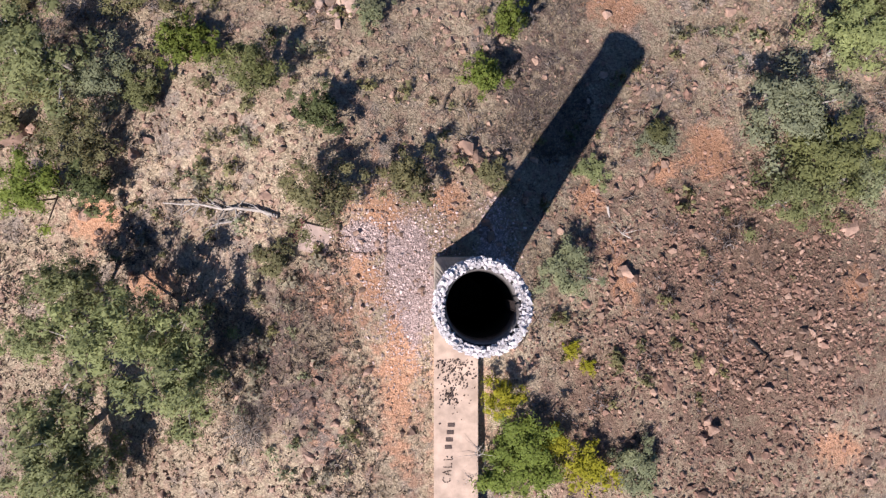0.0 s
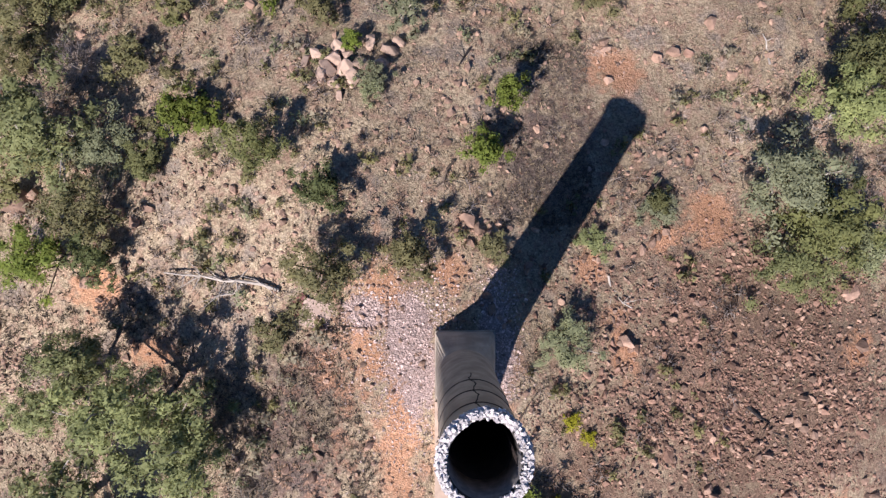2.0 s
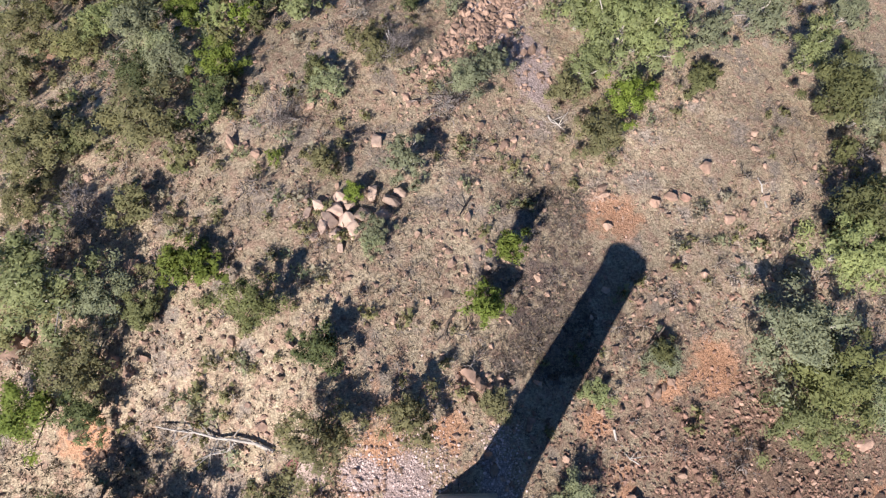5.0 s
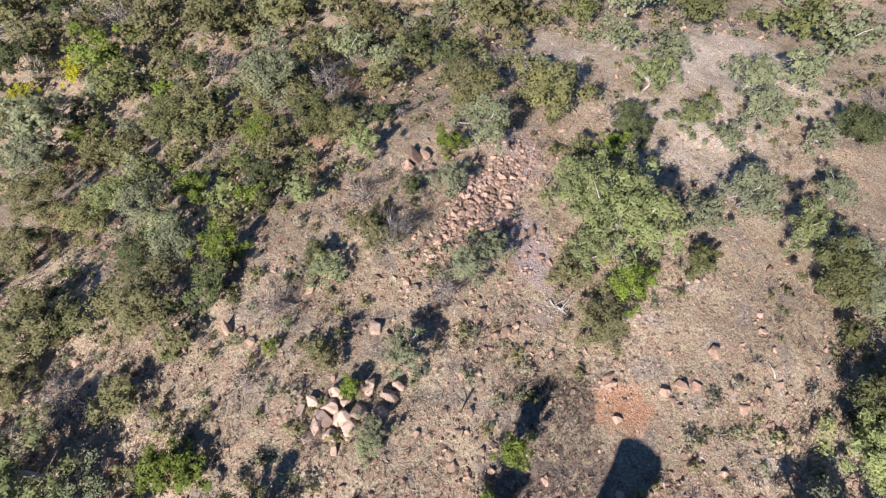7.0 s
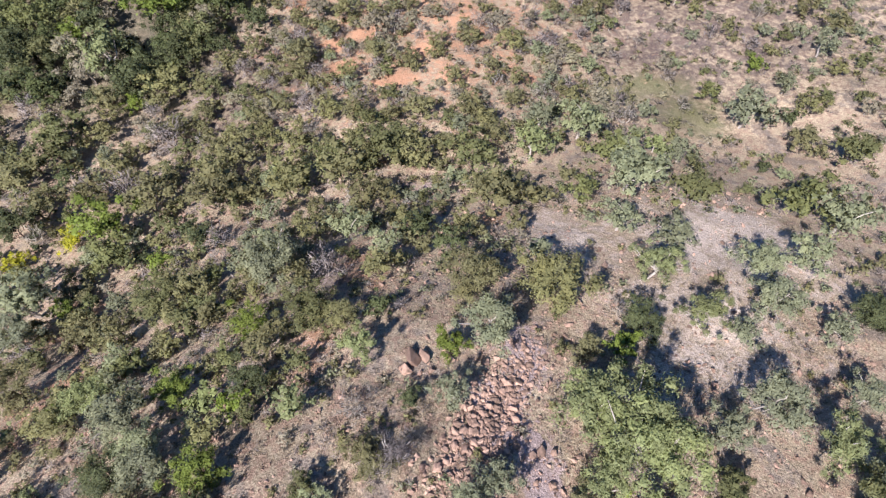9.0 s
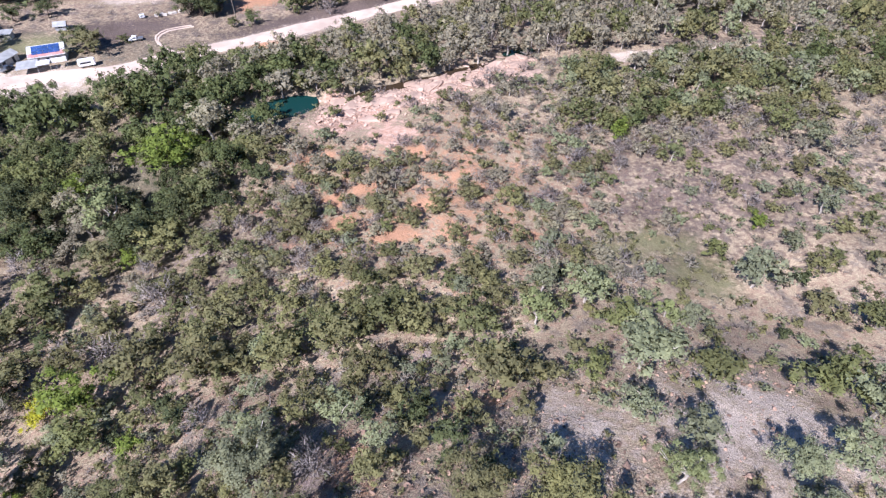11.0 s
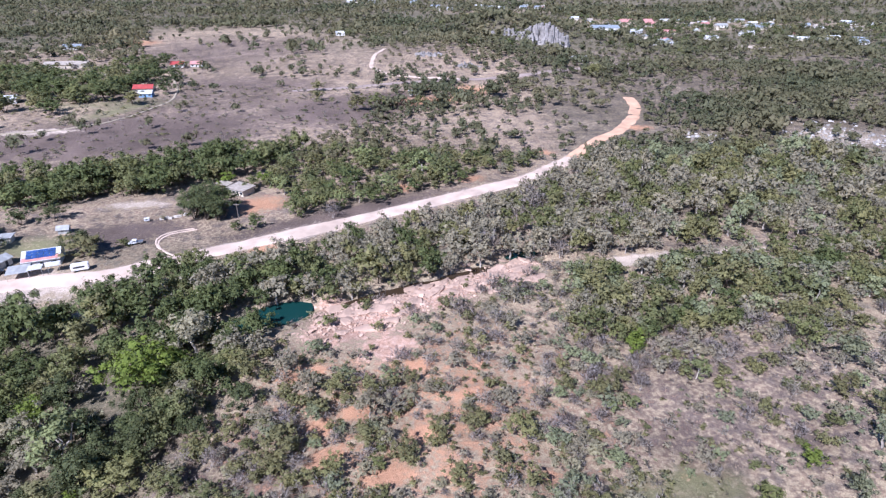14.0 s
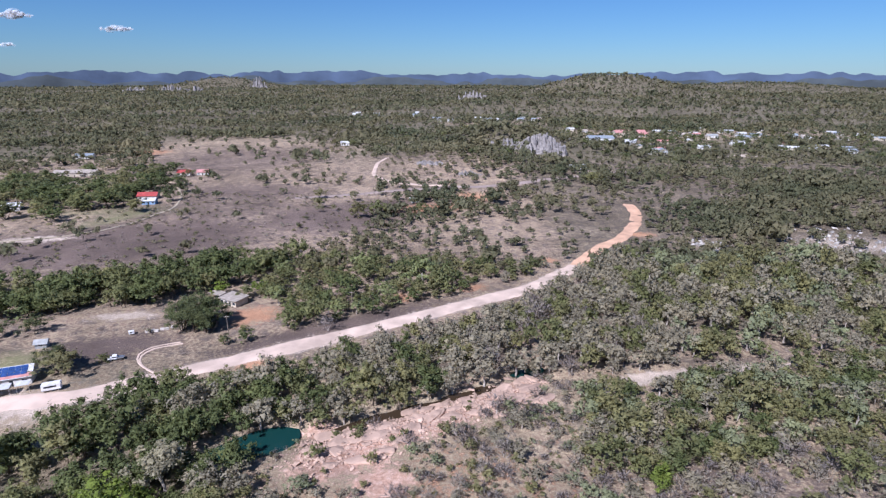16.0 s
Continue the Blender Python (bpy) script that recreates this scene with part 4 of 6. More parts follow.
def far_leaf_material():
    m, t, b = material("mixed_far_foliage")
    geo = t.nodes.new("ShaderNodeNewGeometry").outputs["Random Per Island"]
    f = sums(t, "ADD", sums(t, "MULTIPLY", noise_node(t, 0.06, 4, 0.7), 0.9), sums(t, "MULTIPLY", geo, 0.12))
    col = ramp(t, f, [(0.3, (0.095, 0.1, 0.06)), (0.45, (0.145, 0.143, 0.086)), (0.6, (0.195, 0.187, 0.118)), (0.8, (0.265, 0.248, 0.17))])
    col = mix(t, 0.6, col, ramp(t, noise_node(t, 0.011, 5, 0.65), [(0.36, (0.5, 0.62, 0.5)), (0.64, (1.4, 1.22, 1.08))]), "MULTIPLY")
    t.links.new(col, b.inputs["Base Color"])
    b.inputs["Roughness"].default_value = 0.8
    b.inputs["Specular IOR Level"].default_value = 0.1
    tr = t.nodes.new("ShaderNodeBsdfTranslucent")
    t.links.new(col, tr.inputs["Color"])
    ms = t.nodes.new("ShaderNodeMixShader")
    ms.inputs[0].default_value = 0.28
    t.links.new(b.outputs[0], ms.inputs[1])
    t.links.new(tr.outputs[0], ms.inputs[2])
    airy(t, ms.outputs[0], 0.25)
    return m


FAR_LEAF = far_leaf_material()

TOWN_BLOCKS = ((330, 910, 130, 70, 0), (510, 960, 120, 60, 0), (70, 1210, 100, 45, 0), (-150, 1400, 120, 50, 0))


CLAY_X, CLAY_Y = [p[0] for p in CLAY_LINE], [p[1] for p in CLAY_LINE]


def far_keep(x, y, u):
    bare, scree, burnt, rock, green, pale = zones(x, y)[:6]
    edge = np.interp(y, (300, 394, 450, 520, 560, 640, 760, 900), (-98, -66, -42, -30, -25, -60, -105, -180)) + 9 * ripple(x, y, 25)
    clay = np.interp(y, CLAY_Y + [560, 620], CLAY_X + [118, 40])
    dens = np.full(x.shape, 0.85)
    open_end = 900 - 90 * np.clip((x + 150) / 100, 0, 1) + 30 * ripple(x, y, 40)
    open_way = (x < np.minimum(edge, -60)) & (x > -0.44 * y - 20) & (y < open_end)
    dens = np.where(open_way, np.where(y < 545, 0.03, 0.13), np.where((x < edge) & (y < 530), 0.03, dens))
    dens = np.where((x >= edge) & (x < clay) & (y < 560), np.where(x < edge + 46, 1.2, 0.34), dens)
    dens = np.where((x > clay) & (y < 640), 1.3, dens)
    dens = np.where((x > -30) & (x < 190) & (y > 565) & (y < 720), 1.3, dens)
    dens = np.where((x < -190) & (y > 450), np.where((y < 640) & (x > -400), 0.1, np.where(open_way, dens, 0.95)), dens)
    for b in TOWN_BLOCKS:
        dens = np.where(blob(x, y, *b) > 0.4, 0.5, dens)
    dens = np.where((x > 150) & (x < 640) & (y > 770) & (y < 960), 0.5, dens)
    dens = np.where((bare > 0.5) | (pale > 0.6), 0.05, dens)
    dens = np.where((blob(x, y, 228, 388, 34, 30, 30) > 0.4) | (blob(x, y, 150, 386, 9, 9) > 0.5), 0.1, dens)
    dens = dens * np.clip(0.75 + 0.6 * ripple(x, y, 62) + 0.3 * ripple(x + 300, y, 170), 0.3, 1.2)
    road = np.minimum.reduce([near_line(x, y, CLAY_LINE) - 2.5, near_line(x, y, TOWN_ROAD) - 2, near_line(x, y, HILL_TRACK) - 1, near_line(x, y, ROAD_LINE)])
    return (u < dens) & (road > 4)


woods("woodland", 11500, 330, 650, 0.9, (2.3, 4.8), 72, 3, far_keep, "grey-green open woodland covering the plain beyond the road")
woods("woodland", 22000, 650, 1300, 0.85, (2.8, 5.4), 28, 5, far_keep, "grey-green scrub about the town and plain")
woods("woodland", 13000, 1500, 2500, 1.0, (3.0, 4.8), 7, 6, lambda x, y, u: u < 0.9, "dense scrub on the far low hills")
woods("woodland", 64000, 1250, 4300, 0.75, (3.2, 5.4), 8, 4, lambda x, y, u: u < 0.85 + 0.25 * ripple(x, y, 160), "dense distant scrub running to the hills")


# ---- chimney and flue ----
def lathe(bm, profile, cx, cy, sides=72, close=True):
    rings = [[bm.verts.new((cx + r * math.cos(2 * math.pi * k / sides), cy + r * math.sin(2 * math.pi * k / sides), z)) for k in range(sides)] for r, z in profile]
    pairs = list(zip(rings, rings[1:])) + ([(rings[-1], rings[0])] if close else [])
    for a, b in pairs:
        for k in range(sides):
            bm.faces.new((a[k], a[(k + 1) % sides], b[(k + 1) % sides], b[k])).smooth = True
    return bm


def block(bm, x0, x1, y0, y1, z0, z1, m=Matrix(), chamfer=0.0):
    vs = [bm.verts.new(m @ Vector((x, y, z))) for x in (x0, x1) for y in (y0, y1) for z in (z0, z1)]
    fs = [bm.faces.new([vs[i] for i in f]) for f in ((0, 1, 3, 2), (4, 6, 7, 5), (0, 4, 5, 1), (2, 3, 7, 6), (0, 2, 6, 4), (1, 5, 7, 3))]
    if chamfer:
        bmesh.ops.bevel(bm, geom=list({e for f in fs for e in f.edges}), offset=chamfer, segments=2, affect="EDGES")
    return bm


AX, AY, TOP = 1.68, -0.85, 25.9
chimney = thing("chimney", pose(AX, AY, 0), "tall round cement-rendered smelter chimney with broken white brick rim", "chimney")


def at_chimney(ob):
    ob.matrix_parent_inverse = pose(-AX, -AY, 0)
    return ob


at_chimney(part("plinth", block(bmesh.new(), -0.78, 4.45, -3.4, 2.55, -0.6, 0.62, chamfer=0.06), RENDERED, chimney, "square cement plinth"))


def shoulder(z0, z1, r1, sides=64):
    """Sloped masonry from the square plinth up to the round shaft."""
    bm = bmesh.new()
    low, high = [], []
    for k in range(sides):
        a = 2 * math.pi * (k + 0.5) / sides
        c, s = math.cos(a), math.sin(a)
        reach = min((4.40 - AX if c > 0 else AX + 0.72) / max(abs(c), 1e-6), (2.5 - AY if s > 0 else AY + 3.35) / max(abs(s), 1e-6))
        low.append(bm.verts.new((AX + reach * c, AY + reach * s, z0)))
        high.append(bm.verts.new((AX + r1 * c, AY + r1 * s, z1)))
    for k in range(sides):
        bm.faces.new((low[k], low[(k + 1) % sides], high[(k + 1) % sides], high[k]))
    return bm


at_chimney(part("footing", shoulder(0.6, 5.2, 2.33), RENDERED, chimney, "sloped cement shoulder"))
bm = lathe(bmesh.new(), [(2.44, 0.6), (2.36, 3.6), (2.2, 10), (2.03, 18), (1.9, 24.4), (1.97, 24.7), (1.99, TOP), (1.72, TOP)], AX, AY, 96, False)


def broken(a):
    """How far the rim has crumbled on its far side."""
    return 0.95 * max(0.0, math.cos(a - 0.95)) ** 1.6


def crumble(bm):
    for v in bm.verts:
        if v.co.z > TOP - 0.3:
            a = math.atan2(v.co.y - AY, v.co.x - AX)
            v.co.z -= broken(a) + 0.05 * noise.noise((a * 4, 0, 0))
    return bm


at_chimney(part("shaft", crumble(bm), RENDERED, chimney))
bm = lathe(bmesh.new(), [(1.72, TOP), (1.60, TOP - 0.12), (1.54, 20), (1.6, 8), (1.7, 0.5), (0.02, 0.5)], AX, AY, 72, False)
at_chimney(part("lining", crumble(bm), NEAR_BLACK, chimney, "near-black inner lining"))
# lighter brick ring: light on the inner wall at the mouth, put into colour
bm = lathe(bmesh.new(), [(1.66, TOP - 0.1), (1.585, TOP - 0.14), (1.52, TOP - 2.4), (1.62, TOP - 2.4)], AX, AY, 72)
at_chimney(part("brick_lining", crumble(bm), surface("lit_inner_brick", (0.2, 0.18, 0.17), 0.4, 3.0, 0.95, 0.03), chimney, "lighter grey brick ring for the lit mouth"))


def shaft_r(z):
    return float(np.interp(z, [3.6, 10, 18, 24.4], [2.36, 2.2, 2.03, 1.9]))


for z in (17.5, 20.4, 23.2):
    r = shaft_r(z)
    at_chimney(part("iron_band", lathe(bmesh.new(), [(r - 0.02, z - 0.06), (r + 0.035, z - 0.06), (r + 0.03, z + 0.06), (r - 0.02, z + 0.06)], AX, AY), IRON, chimney, "rusted iron strap"))
bm = bmesh.new()
crack_rng = np.random.default_rng(8)
path = [Vector((AX + math.sin(a) * (shaft_r(z) + 0.004), AY + math.cos(a) * (shaft_r(z) + 0.004), z)) for z, a in
        [(z, -0.06 + 0.05 * math.sin(z * 2.1) + crack_rng.normal(0, 0.02)) for z in np.linspace(15.5, 24.3, 26)]]
tube(bm, path, [0.035] * len(path), 4)
at_chimney(part("crack", bm, NEAR_BLACK, chimney, "dark jagged crack"))


def brick_mesh(seed):
    rg = np.random.default_rng(seed)
    bm = block(bmesh.new(), -0.085, 0.085, -0.055, 0.055, 0, 0.07)
    for v in bm.verts:
        v.co += Vector(rg.normal(0, 0.018, 3))
    me = bpy.data.meshes.new("brick")
    bm.to_mesh(me)
    bm.free()
    me.materials.append(WHITE_BRICK)
    return me


BRICKS = [brick_mesh(i) for i in range(5)]
crust_rng = np.random.default_rng(5)
bm = bmesh.new()
for i in range(900):
    a = crust_rng.uniform(0, 2 * math.pi)
    q = min(2.08, max(1.64 if math.cos(a - 0.5) > -0.2 else 1.72, crust_rng.normal(1.88, 0.13)))
    s = crust_rng.uniform(0.04, 0.1)
    before = len(bm.verts)
    block(bm, -s, s, -s * 0.7, s * 0.7, -0.05, s * 0.7, pose(AX + q * math.cos(a), AY + q * math.sin(a), TOP - broken(a) + crust_rng.uniform(-0.06, 0.1) - max(0, q - 1.98) * 1.2, *crust_rng.normal(0, 14, 2), math.degrees(a) + crust_rng.normal(90, 25)))
    bm.verts.ensure_lookup_table()
    for v in bm.verts[before:]:
        v.co += Vector(crust_rng.normal(0, 0.014, 3))
tagged(at_chimney(part("crust", bm, WHITE_BRICK, chimney, "crumbling white mortar and brick chips")), kind="stuff")
for ring, (rad, n, z, skip) in enumerate(((1.93, 52, TOP - 0.02, 0.0), (1.79, 48, TOP - 0.02, 0.0), (1.68, 44, TOP - 0.03, 0.5), (1.95, 52, TOP + 0.06, 0.1), (1.82, 48, TOP + 0.06, 0.3), (1.96, 52, TOP + 0.14, 0.4),
                                          (1.86, 48, TOP + 0.14, 0.6), (2.03, 54, TOP - 0.1, 0.25), (2.02, 54, TOP - 0.24, 0.6), (1.64, 40, TOP - 0.2, 0.75))):
    for k in range(n):
        a = 2 * math.pi * (k + 0.5 * (ring % 2)) / n
        west = max(0, -math.cos(a - 0.5))
        if random.random() < skip + (0.45 * west if rad < 1.8 else 0) - (0.15 if rad > 2 and west < 0.1 else 0):
            continue
        b = part("brick", random.choice(BRICKS), None, chimney)
        b.matrix_local = pose((rad + random.gauss(0, 0.045)) * math.cos(a), (rad + random.gauss(0, 0.045)) * math.sin(a), z - broken(a) + random.gauss(0, 0.025),
                              random.gauss(0, 11), random.gauss(0, 11), math.degrees(a) + 90 + random.gauss(0, 14)) @ Matrix.Diagonal((random.uniform(0.7, 1.2), random.uniform(0.8, 1.3), random.uniform(0.8, 1.5), 1))
bm = bmesh.new()
for s in (-0.2, 0.2):
    tube(bm, [(AX + 1.36, AY + s, 18), (AX + 1.36, AY + s, TOP - 0.1)], [0.03, 0.03], 6)
ladder = at_chimney(part("ladder", bm, IRON, chimney, "iron ladder inside the rim"))
for i in range(12):
    bm = bmesh.new()
    tube(bm, [(AX + 1.36, AY - 0.2, TOP - 0.4 - 0.3 * i), (AX + 1.36, AY + 0.2, TOP - 0.4 - 0.3 * i)], [0.015, 0.015], 5)
    part("rung", bm, None, ladder).data.materials.append(IRON)

FLUE_END = -44.0
flue = thing("flue", pose(1.1, -3.4, 0), "long low masonry flue with sandy cement top running from the chimney", "flue")


def flue_top(y):
    return 1.08 + 0.06 * min(0, y + 4)


def along_flue(x0, x1, y0, y1, up0, up1, chamfer=0.0):
    bm = block(bmesh.new(), x0, x1, y1, y0, 0, 1, chamfer=0)
    for v in bm.verts:
        v.co.z = flue_top(v.co.y) + (up1 if v.co.z > 0.5 else up0)
    if chamfer:
        bmesh.ops.bevel(bm, geom=bm.edges[:], offset=chamfer, segments=2, affect="EDGES")
    return bm


w = part("side_wall", along_flue(-0.72, 2.92, -3.4, FLUE_END, -2.2, -0.14), RENDERED, flue)
w.matrix_parent_inverse = pose(-1.1, 3.4, 0)
y = -3.402
while y > FLUE_END:
    w = part("slab", along_flue(-0.78, 2.98, y, max(y - 15.2, FLUE_END), -0.139, 0.0, 0.03), SLAB, flue)
    w.matrix_parent_inverse = pose(-1.1, 3.4, 0)
    y -= 15.21


# ---- stones, boulders, logs about the chimney ----
ICO_V, ICO_F = [], []
_bm = bmesh.new()
bmesh.ops.create_icosphere(_bm, subdivisions=1, radius=0.8)
ICO_V = np.array([v.co[:] for v in _bm.verts])
_bm.verts.index_update()
ICO_F = np.array([[v.index for v in f.verts] for f in _bm.faces])
_bm.free()


def stones(name, x, y, size, mat, label, cat, flat=0.6, seed=1, lift=0.25, base=None):
    """Many small angular stones as one mesh."""
    rg = np.random.default_rng(seed)
    n = len(x)
    v = (ICO_V[None] * rg.uniform(0.7, 1.25, (n, len(ICO_V), 1)) + rg.normal(0, 0.14, (n, len(ICO_V), 3))) * rg.uniform(0.6, 1.35, (n, 1, 3)) * (1, 1, flat)
    a = rg.uniform(0, 2 * math.pi, n)
    tip = rg.normal(0, 0.35, n)
    c, s = np.cos(a)[:, None], np.sin(a)[:, None]
    zt = v[..., 2] + v[..., 0] * tip[:, None]
    v = np.stack([v[..., 0] * c - v[..., 1] * s, v[..., 0] * s + v[..., 1] * c, zt], -1) * size[:, None, None]
    z = height(x, y) if base is None else base(x, y)
    v += np.stack([x, y, z + lift * size], -1)[:, None]
    f = (ICO_F[None] + (np.arange(n) * len(ICO_V))[:, None, None]).reshape(-1, 3)
    return tagged(part(name, fast_mesh(name, v.reshape(-1, 3), f), mat), label, cat, kind="stuff")


rg = np.random.default_rng(21)


def off_flue(x, y):
    return ~((x > -1.0) & (x < 4.6) & (y < 2.7))


n = 36000
x, y = rg.uniform(-56, 56, n), rg.uniform(-26, 100, n)
patch = np.clip(0.55 + 0.9 * ripple(x, y, 4.5) + 0.5 * ripple(x + 90, y, 13), 0.06, 1.4)
patch *= np.where((x > 11) & (y < 22), 1.15, 0.6) * np.where(np.abs(x) > 0.8 * (y + 26) + 40, 0, 1) * np.where(y > 60, 0.7, 1)
bare = zones(x, y)[0]
ok = (rg.random(n) < patch * (1 + 0.3 * bare)) & off_flue(x, y)
x, y = x[ok], y[ok]
stones("rubble", x, y, np.clip(rg.lognormal(-1.85, 0.52, len(x)), 0.08, 0.6), RUBBLE, "loose red-brown broken stones strewn over the hillside", "rubble", 0.8, 31)
n = 17000
x, y = rg.normal(29, 11, n), rg.normal(-3, 11, n)
ok = (rg.random(n) < np.clip(0.6 + 0.6 * ripple(x, y, 3.5), 0.1, 1)) & (x > 7) & off_flue(x, y)
x, y = x[ok], y[ok]
stones("rubble", x, y, np.clip(rg.lognormal(-2.05, 0.5, len(x)), 0.07, 0.5), RED_RUBBLE, "rust-red broken stones covering the eastern slope", "rubble", 0.8, 36)
n = 6600
x, y = rg.normal(-2.6, 2.2, n), rg.normal(0.5, 4.2, n)
x[::3], y[::3] = rg.normal(5.0, 0.9, len(x[::3])), rg.uniform(-3.5, 8, len(x[::3]))
ok = off_flue(x, y)
x, y = x[ok], y[ok]
stones("chippings", x, y, np.clip(rg.lognormal(-2.62, 0.35, len(x)), 0.035, 0.2), SCREE, "pale pinkish grey stone chippings round the chimney foot", "gravel", 0.6, 32)
x, y = rg.normal(-7.0, 1.0, 420), rg.normal(4.4, 1.0, 420)
stones("chippings", x, y, np.clip(rg.lognormal(-2.4, 0.35, len(x)), 0.05, 0.22), SCREE, "heap of pale broken stone on an old footing", "gravel", 0.6, 33)
n = 1500
u = rg.normal(0, 1, n)
x, y = 4.5 + 3.2 * u + rg.normal(0, 1.8, n), 50 + 5.5 * u - rg.normal(0, 1.2, n)
stones("rubble", x, y, np.clip(rg.lognormal(-1.6, 0.45, n), 0.1, 0.55), RUBBLE, "pinkish scree spilling down the steep slope", "rubble", 0.6, 34)


def grass(name, n, box, blade, mat, label, seed, thick):
    rg = np.random.default_rng(seed)
    x, y = rg.uniform(box[0], box[1], n), rg.uniform(box[2], box[3], n)
    z6 = zones(x, y)
    ok = (rg.random(n) < np.clip(0.55 + 0.7 * ripple(x + 30, y, 5.5) + 0.3 * ripple(x, y + 50, 2.2), 0.08, 1)) & off_flue(x, y) & (z6[0] < 0.5) & (z6[1] < 0.4) & (z6[3] < 0.3) & (np.abs(x) < 0.8 * (y + 26) + 40) & (z6[6] < 0.6)
    x, y = x[ok], y[ok]
    m, k = len(x), 5
    root = np.repeat(np.stack([x, y, height(x, y)], -1), k, 0) + rg.normal(0, 0.07, (m * k, 3)) * (1, 1, 0)
    way = unit(np.stack([rg.normal(0, 1, m * k), rg.normal(0, 1, m * k), rg.uniform(0.35, 1.3, m * k)], -1)) * (blade * rg.uniform(0.5, 1.3, m * k))[:, None]
    wide = unit(np.cross(way, rg.normal(0, 1, (m * k, 3)))) * thick
    v = np.stack([root - wide, root + wide, root + way], 1).reshape(-1, 3)
    return tagged(part(name, fast_mesh(name, v, np.arange(len(v)).reshape(-1, 3)), mat), label, "grass", kind="stuff")


grass("dry_grass", 34000, (-56, 56, -26, 74), 0.42, STRAW, "dry straw-coloured grass tufts between the stones", 41, 0.035)
ASH_GRASS = surface("grey_dead_grass", (0.13, 0.105, 0.085), 0.4, 0.25, 0.95, 0.0, island=0.8)
grass("dead_grass", 15000, (-56, 56, -26, 74), 0.45, ASH_GRASS, "grey dead grass and twiggy litter on the slope", 42, 0.04)
for i, box in enumerate(((-20, -6, -18, 4), (-46, -20, -12, 8), (4, 14, 12, 30), (14, 24, -16, -4))):
    grass("dead_grass", 3600, box, 0.4, ASH_GRASS, "patch of grey dead grass and twigs on stony soil", 60 + i, 0.035)


def boulder_mesh(seed):
    """An angular block: the hull of a few scattered points, its edges worn."""
    rg = random.Random(seed)
    bm = bmesh.new()
    for i in range(14):
        d = Vector((rg.gauss(0, 1), rg.gauss(0, 1), rg.gauss(0, 1))).normalized()
        bm.verts.new(d * rg.uniform(0.72, 1.1) + Vector((rg.uniform(-0.2, 0.2), rg.uniform(-0.1, 0.1), 0)))
    hull = bmesh.ops.convex_hull(bm, input=bm.verts[:])
    bmesh.ops.delete(bm, geom=[g for g in hull["geom_interior"] if isinstance(g, bmesh.types.BMVert)], context="VERTS")
    bmesh.ops.dissolve_limit(bm, angle_limit=0.3, verts=bm.verts[:], edges=bm.edges[:])
    bmesh.ops.bevel(bm, geom=bm.edges[:], offset=0.05, segments=1, affect="EDGES")
    me = bpy.data.meshes.new("boulder")
    bm.to_mesh(me)
    bm.free()
    me.materials.append(ROCK)
    return me


BOULDERS = [boulder_mesh(i) for i in range(9)]
TOR_ROCK = surface("pale_pinkish_granite", (0.40, 0.285, 0.22), 0.35, 1.2, 0.88, 0.05, by_object=0.4)
PALE_BOULDERS = []
for me in BOULDERS[:5]:
    PALE_BOULDERS.append(me.copy())
    PALE_BOULDERS[-1].materials[0] = TOR_ROCK


def boulder(x, y, r, group, label="rounded red-brown boulder lying on dry ground", stock=BOULDERS):
    ob = new("boulder", random.choice(stock))
    ob.matrix_world = pose(x, y, ground_z(x, y) + 0.22 * r, random.uniform(-25, 25), random.uniform(-25, 25), random.uniform(0, 360)) @ Matrix.Diagonal((r * random.uniform(0.9, 1.3), r * random.uniform(0.75, 1.05), r * random.uniform(0.65, 1.0), 1))
    return tagged(ob, label, "boulder", group)


for x, y, r in ((1.8, 12.2, 0.95), (3.1, 11.5, 0.65), (1.6, 11.0, 0.65), (3.4, 10.6, 0.55), (4.2, 11.9, 0.45), (1.1, 11.4, 0.5), (2.4, 10.2, 0.5), (3.9, 11.1, 0.5)):
    boulder(x, y, r, "boulder pile by the chimney", "orange-brown block in a heap of stones")
for x, y, r in ((-18.9, 15.0, 0.5), (-16.2, 13.9, 0.45), (-15.6, 7.9, 0.63), (-9.1, 4.9, 0.5), (-6.4, -7.3, 0.5), (-29.8, 22.0, 1.1), (-30.4, 13.2, 0.87), (-41.2, 14.3, 1.7), (-33.5, 6.8, 0.88), (-13.6, -9.5, 0.5),
                (-11.3, -10.1, 0.6), (-10.7, -8.2, 0.45), (-9.1, -11.7, 0.45), (-28.9, 12.3, 0.73), (-32.4, 10.5, 0.75), (-39.5, 15.1, 0.95), (-14.6, -8.4, 0.5), (-12.0, -12.6, 0.5), (-31.6, 12.0, 0.6), (-27.6, 13.4, 0.6)):
    boulder(x, y, r, "boulders on the western side")
for x, y, r in ((25.1, -13.3, 0.85), (24.2, -14.1, 0.6), (16.7, 1.4, 0.77), (21.1, 11.8, 0.6), (19.8, 10.6, 0.58), (18.7, 9.8, 0.57), (40.5, 5.9, 1.0), (41.6, 0.4, 0.8), (20.4, 11.0, 0.5), (17.4, 0.6, 0.5), (24.6, -12.6, 0.5)):
    boulder(x, y, r, "boulders on the eastern side", "rust-red stone lying among loose rubble")
